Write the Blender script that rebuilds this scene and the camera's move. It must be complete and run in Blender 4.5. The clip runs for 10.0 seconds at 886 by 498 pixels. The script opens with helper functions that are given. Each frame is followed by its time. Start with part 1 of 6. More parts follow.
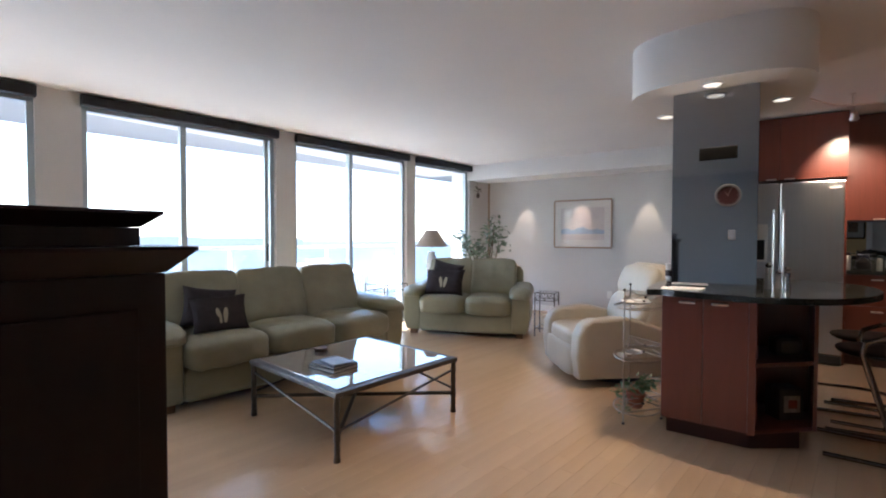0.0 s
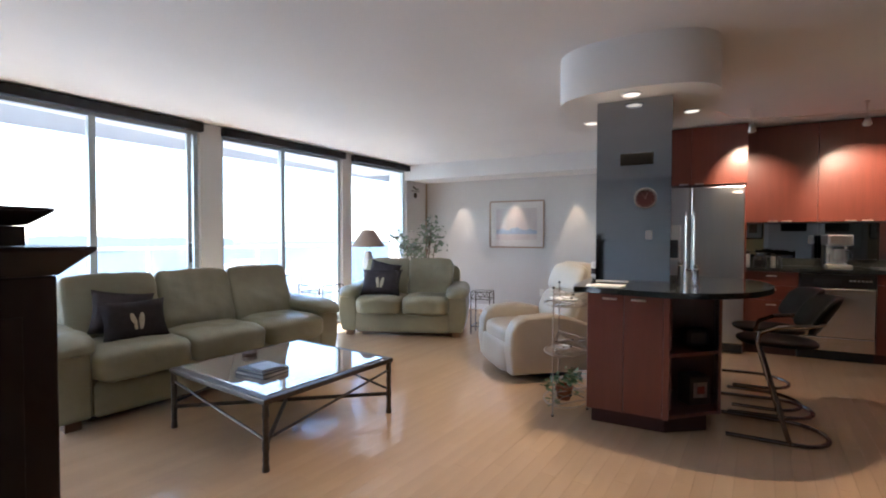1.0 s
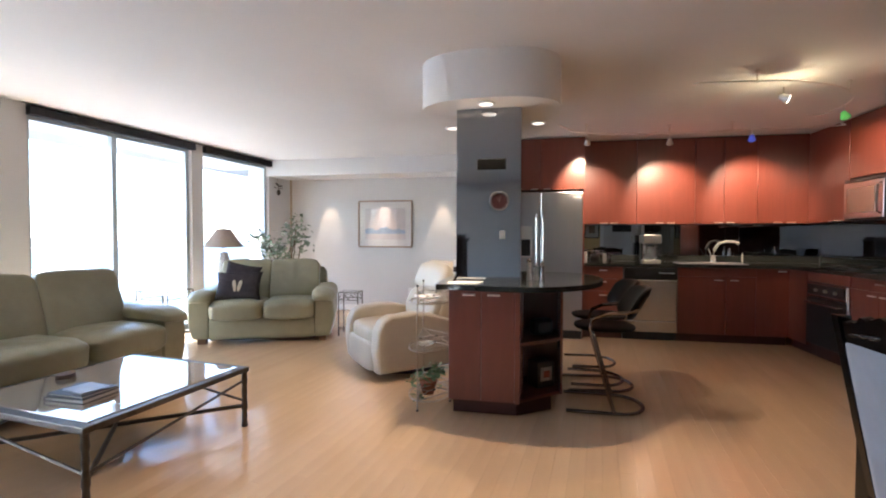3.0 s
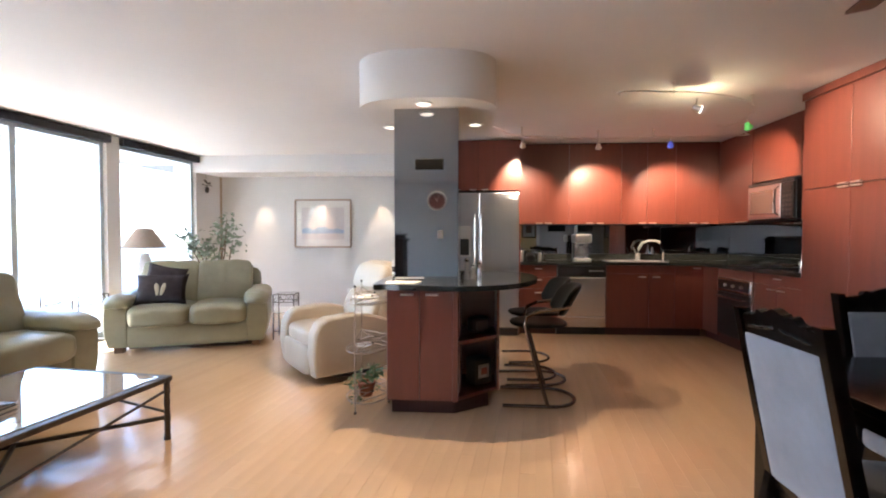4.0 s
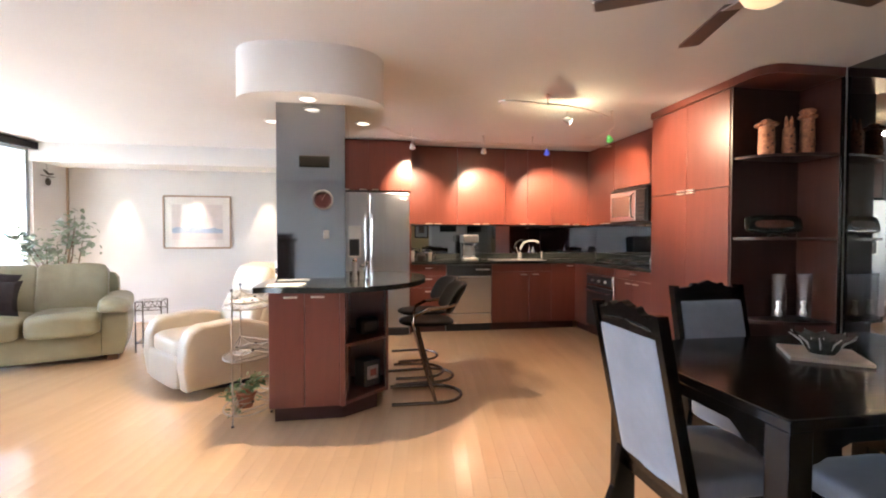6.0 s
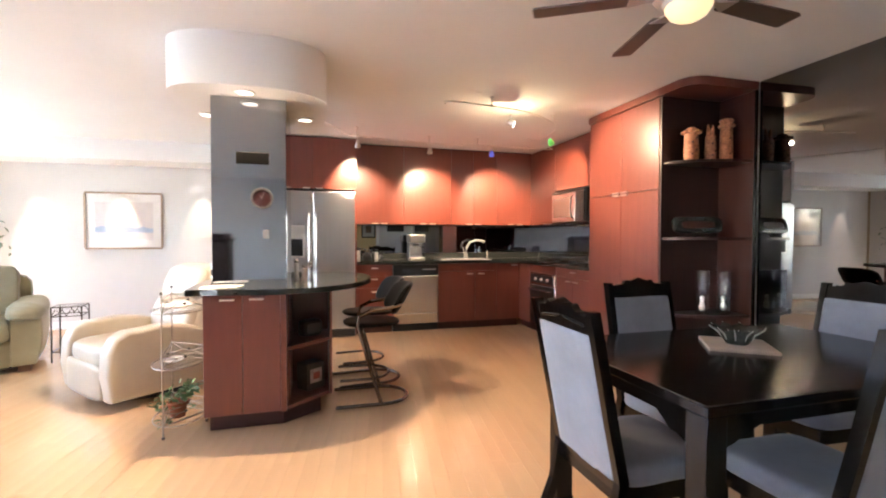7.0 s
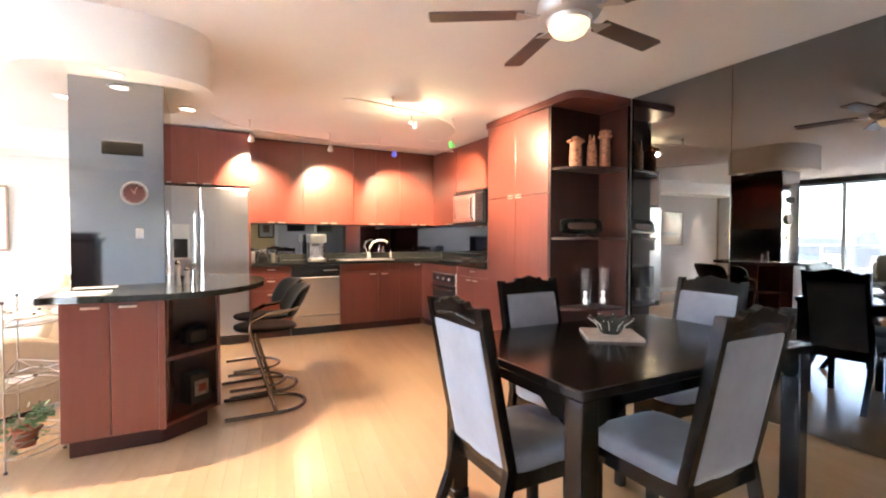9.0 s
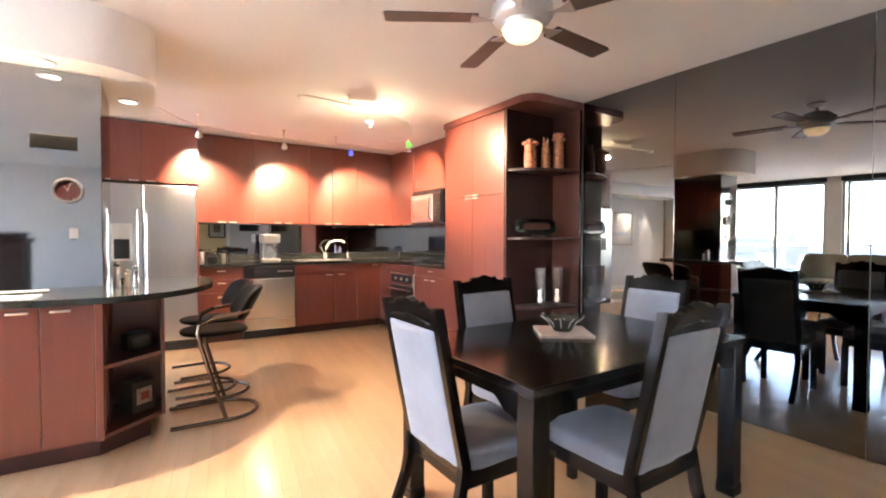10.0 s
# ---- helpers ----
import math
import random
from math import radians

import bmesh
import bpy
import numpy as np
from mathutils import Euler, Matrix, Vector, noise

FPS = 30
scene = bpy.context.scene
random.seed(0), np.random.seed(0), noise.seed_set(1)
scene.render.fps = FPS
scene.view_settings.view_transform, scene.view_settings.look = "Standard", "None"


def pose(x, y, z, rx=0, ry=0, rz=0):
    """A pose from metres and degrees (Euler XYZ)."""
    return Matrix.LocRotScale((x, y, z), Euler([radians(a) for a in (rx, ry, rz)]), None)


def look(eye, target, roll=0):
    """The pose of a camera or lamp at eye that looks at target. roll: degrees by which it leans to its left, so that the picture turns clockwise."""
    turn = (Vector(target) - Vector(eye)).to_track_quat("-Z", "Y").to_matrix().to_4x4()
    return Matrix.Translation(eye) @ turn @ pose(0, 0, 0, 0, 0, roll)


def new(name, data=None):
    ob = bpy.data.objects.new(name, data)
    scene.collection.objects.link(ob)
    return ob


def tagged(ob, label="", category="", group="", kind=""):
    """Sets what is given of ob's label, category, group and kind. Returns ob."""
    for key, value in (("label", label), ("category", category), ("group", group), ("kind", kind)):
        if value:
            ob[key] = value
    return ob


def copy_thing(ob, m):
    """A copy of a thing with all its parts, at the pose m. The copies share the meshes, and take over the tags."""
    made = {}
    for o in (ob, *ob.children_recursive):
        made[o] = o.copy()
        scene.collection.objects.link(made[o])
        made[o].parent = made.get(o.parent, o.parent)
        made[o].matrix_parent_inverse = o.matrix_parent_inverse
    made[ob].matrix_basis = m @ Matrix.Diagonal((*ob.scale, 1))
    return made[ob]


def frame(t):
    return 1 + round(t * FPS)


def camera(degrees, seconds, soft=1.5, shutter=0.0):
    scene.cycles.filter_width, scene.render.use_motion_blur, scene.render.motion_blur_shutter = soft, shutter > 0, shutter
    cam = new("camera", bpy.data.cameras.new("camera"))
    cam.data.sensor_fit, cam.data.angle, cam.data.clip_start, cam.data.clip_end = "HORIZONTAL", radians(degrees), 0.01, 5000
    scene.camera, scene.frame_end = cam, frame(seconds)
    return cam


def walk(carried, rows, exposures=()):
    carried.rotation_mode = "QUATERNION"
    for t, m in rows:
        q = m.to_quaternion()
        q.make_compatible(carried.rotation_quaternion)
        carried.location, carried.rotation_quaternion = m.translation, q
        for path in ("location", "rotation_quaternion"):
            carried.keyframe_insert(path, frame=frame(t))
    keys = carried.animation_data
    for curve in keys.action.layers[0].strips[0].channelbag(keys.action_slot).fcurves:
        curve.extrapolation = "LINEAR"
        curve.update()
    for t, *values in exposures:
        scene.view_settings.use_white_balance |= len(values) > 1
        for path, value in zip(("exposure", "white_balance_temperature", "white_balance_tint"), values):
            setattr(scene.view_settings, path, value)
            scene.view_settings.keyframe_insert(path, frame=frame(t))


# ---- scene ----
cam = camera(88.62, 10.0, soft=2.0)
PATH = [
    (0, (-0.109, 0.156, 1.220), (-1.823, 2.616, 1.144), 0.10),
    (0.5, (-0.099, 0.162, 1.220), (-1.662, 2.722, 1.144), 0.14),
    (1, (-0.087, 0.169, 1.220), (-1.457, 2.837, 1.144), 0.16),
    (1.5, (-0.073, 0.175, 1.220), (-1.233, 2.941, 1.145), 0.18),
    (2, (-0.062, 0.180, 1.220), (-1.035, 3.016, 1.144), 0.17),
    (2.5, (-0.049, 0.183, 1.220), (-0.826, 3.080, 1.144), 0.17),
    (4, (-0.013, 0.190, 1.220), (-0.212, 3.182, 1.143), 0.07),
    (4.5, (-0.000, 0.190, 1.220), (-0.006, 3.189, 1.143), 0.06),
    (5, (0.012, 0.190, 1.220), (0.196, 3.183, 1.144), 0.09),
    (5.5, (0.021, 0.189, 1.220), (0.357, 3.169, 1.145), 0.09),
    (7, (0.052, 0.183, 1.220), (0.878, 3.066, 1.144), 0.09),
    (7.5, (0.062, 0.180, 1.220), (1.042, 3.014, 1.144), 0.08),
    (8, (0.071, 0.176, 1.220), (1.195, 2.956, 1.144), 0.09),
    (8.5, (0.081, 0.172, 1.220), (1.356, 2.886, 1.144), 0.08),
    (9, (0.089, 0.168, 1.220), (1.488, 2.821, 1.145), 0.12),
    (9.5, (0.096, 0.164, 1.220), (1.617, 2.748, 1.145), 0.14),
    (10, (0.103, 0.159, 1.220), (1.734, 2.676, 1.146), 0.12),
]
EXPOSURES = [(0, 2.74, 5250, 9), (1, 2.84, 5250, 9), (2.5, 3.2, 5350, 9), (4, 3.62, 5550, 10), (5.5, 4.02, 5700, 10), (7, 4.40, 5800, 11), (8.5, 4.90, 5850, 11), (10, 5.08, 5800, 11)]
walk(cam, [(t, look(eye, target, roll)) for t, eye, target, roll in PATH], EXPOSURES)

# ---------------------------------------------------------------- world, sun, exposure
world = bpy.data.worlds.new("world")
scene.world = world
world.use_nodes = True
wn, wl = world.node_tree.nodes, world.node_tree.links
wn.clear()
SUN_EL, SUN_AZ = radians(41), radians(248)      # azimuth clockwise from +y
sky = wn.new("ShaderNodeTexSky")
sky.sky_type = 'NISHITA'
sky.sun_disc = False
sky.sun_elevation, sky.sun_rotation = SUN_EL, SUN_AZ
sky.altitude, sky.dust_density, sky.air_density = 60, 0.8, 1.0
bg = wn.new("ShaderNodeBackground")
bg.inputs["Strength"].default_value = 0.15
wo = wn.new("ShaderNodeOutputWorld")
wl.new(sky.outputs[0], bg.inputs[0])
wl.new(bg.outputs[0], wo.inputs[0])
SUN_DIR = Vector((math.sin(SUN_AZ) * math.cos(SUN_EL), math.cos(SUN_AZ) * math.cos(SUN_EL), math.sin(SUN_EL)))
sun_data = bpy.data.lights.new("sun", 'SUN')
sun_data.energy, sun_data.angle, sun_data.color = 5.0, radians(0.5), (1.0, 0.95, 0.88)
sun = new("sun", sun_data)
sun.matrix_world = look(SUN_DIR * 40, (0, 0, 0))
WARM = (1.0, 0.69, 0.41)


def lamp_spot(name, eye, target, watts, angle, blend=0.6, radius=0.03, color=WARM):
    d = bpy.data.lights.new(name, 'SPOT')
    d.energy, d.spot_size, d.spot_blend, d.shadow_soft_size, d.color = watts, radians(angle), blend, radius, color
    o = new(name, d)
    o.matrix_world = look(eye, target)
    return o


def lamp_point(name, eye, watts, radius, color=WARM):
    d = bpy.data.lights.new(name, 'POINT')
    d.energy, d.shadow_soft_size, d.color = watts, radius, color
    o = new(name, d)
    o.location = eye
    return o


# ---------------------------------------------------------------- materials
def mat(name, color, rough=0.5, metal=0.0, vary=0.0, scale=8.0, bump=0.0, bump_scale=60.0, stretch=(1, 1, 1), second=None,
        spec=0.5, coat=0.0, rough_vary=0.0, per_object=0.0, sheen=0.0, trans=0.0, ior=1.45, coords="Object", coat_rough=0.08):
    m = bpy.data.materials.new(name)
    m.use_nodes = True
    nt = m.node_tree
    n, l = nt.nodes, nt.links
    p = n["Principled BSDF"]
    p.inputs["Base Color"].default_value = (*color, 1)
    p.inputs["Roughness"].default_value = rough
    p.inputs["Metallic"].default_value = metal
    p.inputs["Specular IOR Level"].default_value = spec
    p.inputs["Coat Weight"].default_value = coat
    p.inputs["Coat Roughness"].default_value = coat_rough
    p.inputs["Sheen Weight"].default_value = sheen
    p.inputs["Transmission Weight"].default_value = trans
    p.inputs["IOR"].default_value = ior
    tc = n.new("ShaderNodeTexCoord")
    mp = n.new("ShaderNodeMapping")
    mp.inputs["Scale"].default_value = stretch
    l.new(tc.outputs[coords], mp.inputs[0])
    if vary or rough_vary:
        big = n.new("ShaderNodeTexNoise")
        big.inputs["Scale"].default_value = scale
        big.inputs["Detail"].default_value = 6
        big.inputs["Roughness"].default_value = 0.65
        l.new(mp.outputs[0], big.inputs[0])
        if vary:
            ramp = n.new("ShaderNodeValToRGB")
            c2 = second or tuple(max(0.0, c * (1 - vary)) for c in color)
            c1 = tuple(min(1.0, c * (1 + vary * 0.5)) for c in color)
            ramp.color_ramp.elements[0].position, ramp.color_ramp.elements[1].position = 0.3, 0.7
            ramp.color_ramp.elements[0].color = (*c2, 1)
            ramp.color_ramp.elements[1].color = (*c1, 1)
            l.new(big.outputs[0], ramp.inputs[0])
            out = ramp.outputs[0]
            if per_object:
                oi = n.new("ShaderNodeObjectInfo")
                hsv = n.new("ShaderNodeHueSaturation")
                mr = n.new("ShaderNodeMapRange")
                mr.inputs["To Min"].default_value, mr.inputs["To Max"].default_value = 1 - per_object, 1 + per_object
                l.new(oi.outputs["Random"], mr.inputs[0])
                l.new(mr.outputs[0], hsv.inputs["Value"])
                l.new(out, hsv.inputs["Color"])
                out = hsv.outputs[0]
            l.new(out, p.inputs["Base Color"])
        if rough_vary:
            mr2 = n.new("ShaderNodeMapRange")
            mr2.inputs["To Min"].default_value = max(0.02, rough - rough_vary)
            mr2.inputs["To Max"].default_value = min(1, rough + rough_vary)
            l.new(big.outputs[0], mr2.inputs[0])
            l.new(mr2.outputs[0], p.inputs["Roughness"])
    if bump:
        fine = n.new("ShaderNodeTexNoise")
        fine.inputs["Scale"].default_value = bump_scale
        fine.inputs["Detail"].default_value = 5
        l.new(mp.outputs[0], fine.inputs[0])
        b = n.new("ShaderNodeBump")
        b.inputs["Strength"].default_value = bump
        b.inputs["Distance"].default_value = 0.01
        l.new(fine.outputs[0], b.inputs["Height"])
        l.new(b.outputs[0], p.inputs["Normal"])
    return m


def glow(name, color, strength, base=1.0):
    m = bpy.data.materials.new(name)
    m.use_nodes = True
    p = m.node_tree.nodes["Principled BSDF"]
    p.inputs["Base Color"].default_value = (*(c * base for c in color), 1)
    p.inputs["Emission Color"].default_value = (*color, 1)
    p.inputs["Emission Strength"].default_value = strength
    return m


def glass(name, color=(1, 1, 1), gloss=1.0):
    """Clear pane: mostly see-through, glossier towards grazing angles."""
    m = bpy.data.materials.new(name)
    m.use_nodes = True
    n, l = m.node_tree.nodes, m.node_tree.links
    n.clear()
    tr, gl, mx, lw, pw, ml, o = (n.new("ShaderNode" + k) for k in ("BsdfTransparent", "BsdfGlossy", "MixShader", "LayerWeight", "Math", "Math", "OutputMaterial"))
    tr.inputs[0].default_value = (*color, 1)
    gl.inputs["Roughness"].default_value = 0.02
    lw.inputs["Blend"].default_value = 0.5
    pw.operation, ml.operation = 'POWER', 'MULTIPLY_ADD'
    pw.inputs[1].default_value = 4.0
    ml.inputs[1].default_value, ml.inputs[2].default_value = 0.8 * gloss, 0.035 * gloss
    l.new(lw.outputs["Facing"], pw.inputs[0])
    l.new(pw.outputs[0], ml.inputs[0])
    l.new(ml.outputs[0], mx.inputs[0])
    l.new(tr.outputs[0], mx.inputs[1])
    l.new(gl.outputs[0], mx.inputs[2])
    l.new(mx.outputs[0], o.inputs[0])
    return m


M = dict(
    wall=mat("wall_paint", (0.60, 0.582, 0.568), 0.75, vary=0.04, scale=1.5, bump=0.06, bump_scale=180),
    ceiling=mat("ceiling_paint", (0.80, 0.79, 0.77), 0.8, vary=0.03, scale=1.0, bump=0.10, bump_scale=140),
    trim=mat("trim_paint", (0.78, 0.77, 0.74), 0.5, vary=0.04, scale=4),
    maple=mat("maple_floor", (0.555, 0.383, 0.228), 0.22, vary=0.07, scale=1.2, stretch=(0.8, 5, 5),
              per_object=0.03, coat=0.5, coat_rough=0.11),
    subfloor=mat("floor_gap", (0.57, 0.395, 0.235), 0.6, vary=0.1),
    cherry=mat("cherry_veneer", (0.146, 0.0350, 0.0212), 0.36, vary=0.16, scale=2.5, stretch=(9, 9, 0.7), bump=0.02, bump_scale=40,
               rough_vary=0.05, coat=0.55, coat_rough=0.32, per_object=0.05),
    # Cherry of the corner shelves, darkened in colour to stand for their shade.
    shaded_cherry=mat("shaded_shelf_cherry", (0.034, 0.011, 0.009), 0.42, vary=0.3, scale=3, stretch=(6, 6, 0.8), coat=0.1, coat_rough=0.2),
    cherry_dark=mat("cherry_carcass", (0.055, 0.016, 0.011), 0.4, vary=0.25, scale=3, stretch=(6, 6, 0.8)),
    toe=mat("toe_kick", (0.05, 0.014, 0.010), 0.45, vary=0.2, scale=3),
    espresso=mat("espresso_wood", (0.006, 0.0048, 0.0046), 0.17, vary=0.10, scale=2, stretch=(1, 10, 10), bump=0.01, bump_scale=40, spec=0.35,
                 rough_vary=0.015),
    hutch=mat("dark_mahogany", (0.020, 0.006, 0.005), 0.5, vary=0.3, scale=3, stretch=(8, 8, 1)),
    granite=mat("black_granite", (0.030, 0.032, 0.030), 0.09, vary=0.7, scale=90, second=(0.008, 0.009, 0.008), coat=0.3),
    steel=mat("brushed_steel", (0.56, 0.57, 0.59), 0.30, 1.0, vary=0.06, scale=4, stretch=(40, 40, 0.5), rough_vary=0.05),
    steel_dw=mat("brushed_steel_warm", (0.74, 0.70, 0.65), 0.24, 1.0, vary=0.03, scale=3, stretch=(30, 30, 0.4), rough_vary=0.03),
    chrome=mat("chrome", (0.62, 0.62, 0.63), 0.18, 1.0, vary=0.03),
    nickel=mat("satin_nickel", (0.80, 0.78, 0.74), 0.36, 1.0, vary=0.04),
    black=mat("black_plastic", (0.012, 0.012, 0.013), 0.3, vary=0.2, scale=20),
    black_leather=mat("black_leather", (0.003, 0.003, 0.003), 0.5, vary=0.3, scale=20, spec=0.12, bump=0.05),
    wire=mat("plant_stand_wire", (0.36, 0.31, 0.25), 0.35, 0.8, vary=0.2, scale=30),
    black_matt=mat("black_fabric_blind", (0.012, 0.013, 0.018), 0.7, vary=0.2, scale=10),
    grey_frame=mat("window_alloy", (0.42, 0.47, 0.50), 0.4, 0.4, vary=0.08, scale=6),
    mirror=mat("grey_mirror", (0.34, 0.34, 0.35), 0.015, 1.0, vary=0.02, scale=2),
    mirror_dark=mat("smoked_mirror", (0.20, 0.198, 0.196), 0.01, 1.0, vary=0.02, scale=2),
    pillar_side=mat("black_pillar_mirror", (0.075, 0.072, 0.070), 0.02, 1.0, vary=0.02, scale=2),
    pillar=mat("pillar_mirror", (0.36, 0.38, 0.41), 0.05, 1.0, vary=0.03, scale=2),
    green_leather=mat("sage_leather", (0.30, 0.285, 0.190), 0.36, vary=0.14, scale=3.5, bump=0.22, bump_scale=26, rough_vary=0.08),
    cream_leather=mat("cream_leather", (0.44, 0.385, 0.30), 0.42, vary=0.10, scale=3, bump=0.10, bump_scale=120, rough_vary=0.06),
    glass=glass("clear_glass"),
    thin_glass=glass("thin_shelf_glass", gloss=0.4),
    iron=mat("aged_iron", (0.085, 0.070, 0.056), 0.42, 0.75, vary=0.35, scale=20, bump=0.1, bump_scale=80),
    suede=mat("grey_microsuede", (0.185, 0.195, 0.24), 0.85, vary=0.22, scale=5, sheen=0.4, bump=0.05, bump_scale=200),
    white=mat("white_paint", (0.78, 0.78, 0.76), 0.45, vary=0.03, scale=6),
    slab_paint=mat("grey_slab_paint", (0.40, 0.41, 0.43), 0.8, vary=0.06, scale=2),
    fan_metal=mat("fan_satin_metal", (0.58, 0.56, 0.54), 0.42, 0.55, vary=0.04),
    concrete=mat("balcony_concrete", (0.34, 0.34, 0.33), 0.85, vary=0.12, scale=2, bump=0.2, bump_scale=40),
    sea=mat("sea_water", (0.085, 0.105, 0.125), 0.5, spec=0.1, vary=0.2, scale=0.02, bump=0.3, bump_scale=0.6),
    # No lamp: a faint glow puts hazy daylight onto the far buildings.
    haze_glow=glow("far_building_glow", (0.74, 0.80, 0.90), 0.175, 0.015),
)


# ---------------------------------------------------------------- mesh helpers
def box(bm, x0, x1, y0, y1, z0, z1, bevel=0.0, seg=2):
    r = bmesh.ops.create_cube(bm, size=1)
    vs = r["verts"]
    for v in vs:
        v.co = Vector(((x0 + x1) / 2 + v.co.x * (x1 - x0), (y0 + y1) / 2 + v.co.y * (y1 - y0), (z0 + z1) / 2 + v.co.z * (z1 - z0)))
    if bevel:
        es = list({e for v in vs for e in v.link_edges})
        bmesh.ops.bevel(bm, geom=es, offset=bevel, segments=seg, profile=0.5, affect='EDGES')
    return bm


def puffy(bm, c, size, n=4.0, cuts=7, sag=0.0, seed=0, wrinkle=0.0, m=None):
    """A stuffed, rounded block: a superellipsoid box with soft irregularities. m: an optional matrix."""
    tmp = bmesh.new()
    bmesh.ops.create_cube(tmp, size=2)
    bmesh.ops.subdivide_edges(tmp, edges=tmp.edges[:], cuts=cuts, use_grid_fill=True)
    m = m or Matrix()
    for v in tmp.verts:
        p = v.co.copy()
        k = (abs(p.x) ** n + abs(p.y) ** n + abs(p.z) ** n) ** (1 / n)
        q = Vector((p.x / k, p.y / k, p.z / k))
        w = Vector((q.x * size[0] / 2, q.y * size[1] / 2, q.z * size[2] / 2))
        if wrinkle:
            d = noise.noise_vector(w * 5 + Vector((seed, seed * 2, 0))) * wrinkle
            w += d
        if sag:
            w.z -= sag * max(0, q.z) * (1 - min(1, q.x * q.x + q.y * q.y))
        v.co = m @ (w + Vector(c))
    me = bpy.data.meshes.new("t")
    tmp.to_mesh(me)
    tmp.free()
    bm.from_mesh(me)
    bpy.data.meshes.remove(me)
    return bm


def tube(bm, pts, r, seg=8, closed=False):
    """A round bar along points."""
    pts = [Vector(p) for p in pts]
    rings = []
    up = Vector((0, 0, 1))
    n = len(pts)
    for i, p in enumerate(pts):
        a = pts[i - 1] if i else (pts[-1] if closed else p)
        b = pts[(i + 1) % n] if (i < n - 1 or closed) else p
        d = (b - a).normalized()
        ref = up if abs(d.z) < 0.95 else Vector((1, 0, 0))
        x = d.cross(ref).normalized()
        y = x.cross(d)
        rr = r[i] if isinstance(r, (list, tuple)) else r
        rings.append([bm.verts.new(p + (x * math.cos(t) + y * math.sin(t)) * rr) for t in [2 * math.pi * k / seg for k in range(seg)]])
    m = n if closed else n - 1
    for i in range(m):
        a, b = rings[i], rings[(i + 1) % n]
        for k in range(seg):
            bm.faces.new((a[k], a[(k + 1) % seg], b[(k + 1) % seg], b[k]))
    if not closed:
        bm.faces.new(rings[0][::-1])
        bm.faces.new(rings[-1])
    return bm


def lathe(bm, prof, seg=24, c=(0, 0, 0)):
    """Turned shape from (radius, height) pairs."""
    rings = []
    for r, z in prof:
        rings.append([bm.verts.new((c[0] + r * math.cos(2 * math.pi * k / seg), c[1] + r * math.sin(2 * math.pi * k / seg), c[2] + z)) for k in range(seg)])
    for a, b in zip(rings, rings[1:]):
        for k in range(seg):
            bm.faces.new((a[k], a[(k + 1) % seg], b[(k + 1) % seg], b[k]))
    bm.faces.new(rings[0][::-1])
    bm.faces.new(rings[-1])
    return bm


def prism(bm, outline, z0, z1, bevel=0.0, m=None):
    """An upright prism over an outline of (x, y), counter-clockwise."""
    m = m or Matrix()
    lo = [bm.verts.new(m @ Vector((x, y, z0))) for x, y in outline]
    hi = [bm.verts.new(m @ Vector((x, y, z1))) for x, y in outline]
    k = len(outline)
    fs = [bm.faces.new(lo[::-1]), bm.faces.new(hi)]
    fs += [bm.faces.new((lo[i], lo[(i + 1) % k], hi[(i + 1) % k], hi[i])) for i in range(k)]
    if bevel:
        es = list({e for f in fs[:2] for e in f.edges})
        bmesh.ops.bevel(bm, geom=es, offset=bevel, segments=2, profile=0.5, affect='EDGES')
    return bm


def part(name, bm, material, parent=None, label="", smooth=False, kind=""):
    me = bpy.data.meshes.new(name)
    bmesh.ops.recalc_face_normals(bm, faces=bm.faces[:])
    if smooth:
        for f in bm.faces:
            f.smooth = True
    bm.to_mesh(me)
    bm.free()
    if smooth:
        me.set_sharp_from_angle(angle=radians(38))
    me.materials.append(material)
    ob = new(name, me)
    if parent:
        ob.parent = parent
    tagged(ob, label=label, kind=kind)
    return ob


def thing(name, m, label, category, group="", kind=""):
    ob = new(name)
    ob.empty_display_size = 0.1
    ob.matrix_world = m
    return tagged(ob, label, category, group, kind)


def B(*a, **k):
    return box(bmesh.new(), *a, **k)


def T(*a, **k):
    return tube(bmesh.new(), *a, **k)


def structure(name, bm, material, label, category, smooth=False):
    return tagged(part(name, bm, material, smooth=smooth), label, category, kind="structure")


# ---------------------------------------------------------------- the large structure
CEIL = 2.44
WA, WU = Vector((-4.90, 1.29, 0)), Vector((0.1300, 0.9915, 0))     # window wall: a point and its run
WM = Matrix.Translation(WA) @ Matrix.Rotation(math.atan2(WU.y, WU.x), 4, 'Z')    # local x along the wall, local y outwards

floor = structure("floor", B(-5.2, 3.7, -3.7, 7.6, -0.2, -0.012), M["subfloor"], "pale maple strip floor with a satin finish", "floor")
structure("ceiling", B(-5.6, 3.7, -3.7, 7.6, CEIL, CEIL + 0.2), M["ceiling"], "plain white painted ceiling", "ceiling")
structure("wall_north", B(-4.6, -0.42, 7.35, 7.5, 0, CEIL), M["wall"], "pale warm grey painted wall washed by downlights", "wall")
structure("wall_alcove", B(-0.42, -0.375, 5.86, 7.35, 0, CEIL), M["wall"], "white partition beside the fridge", "wall")
structure("wall_kitchen", B(-0.375, 3.56, 6.52, 6.66, 0, CEIL), M["wall"], "white wall behind the kitchen cabinets", "wall")
structure("wall_east", B(3.42, 3.56, 2.93, 6.52, 0, CEIL), M["wall"], "white side wall carrying the smoked mirrors", "wall")
structure("wall_southeast", B(3.54, 3.66, -3.5, 2.93, 0, CEIL), M["wall"], "white side wall behind the smoked mirrors", "wall")
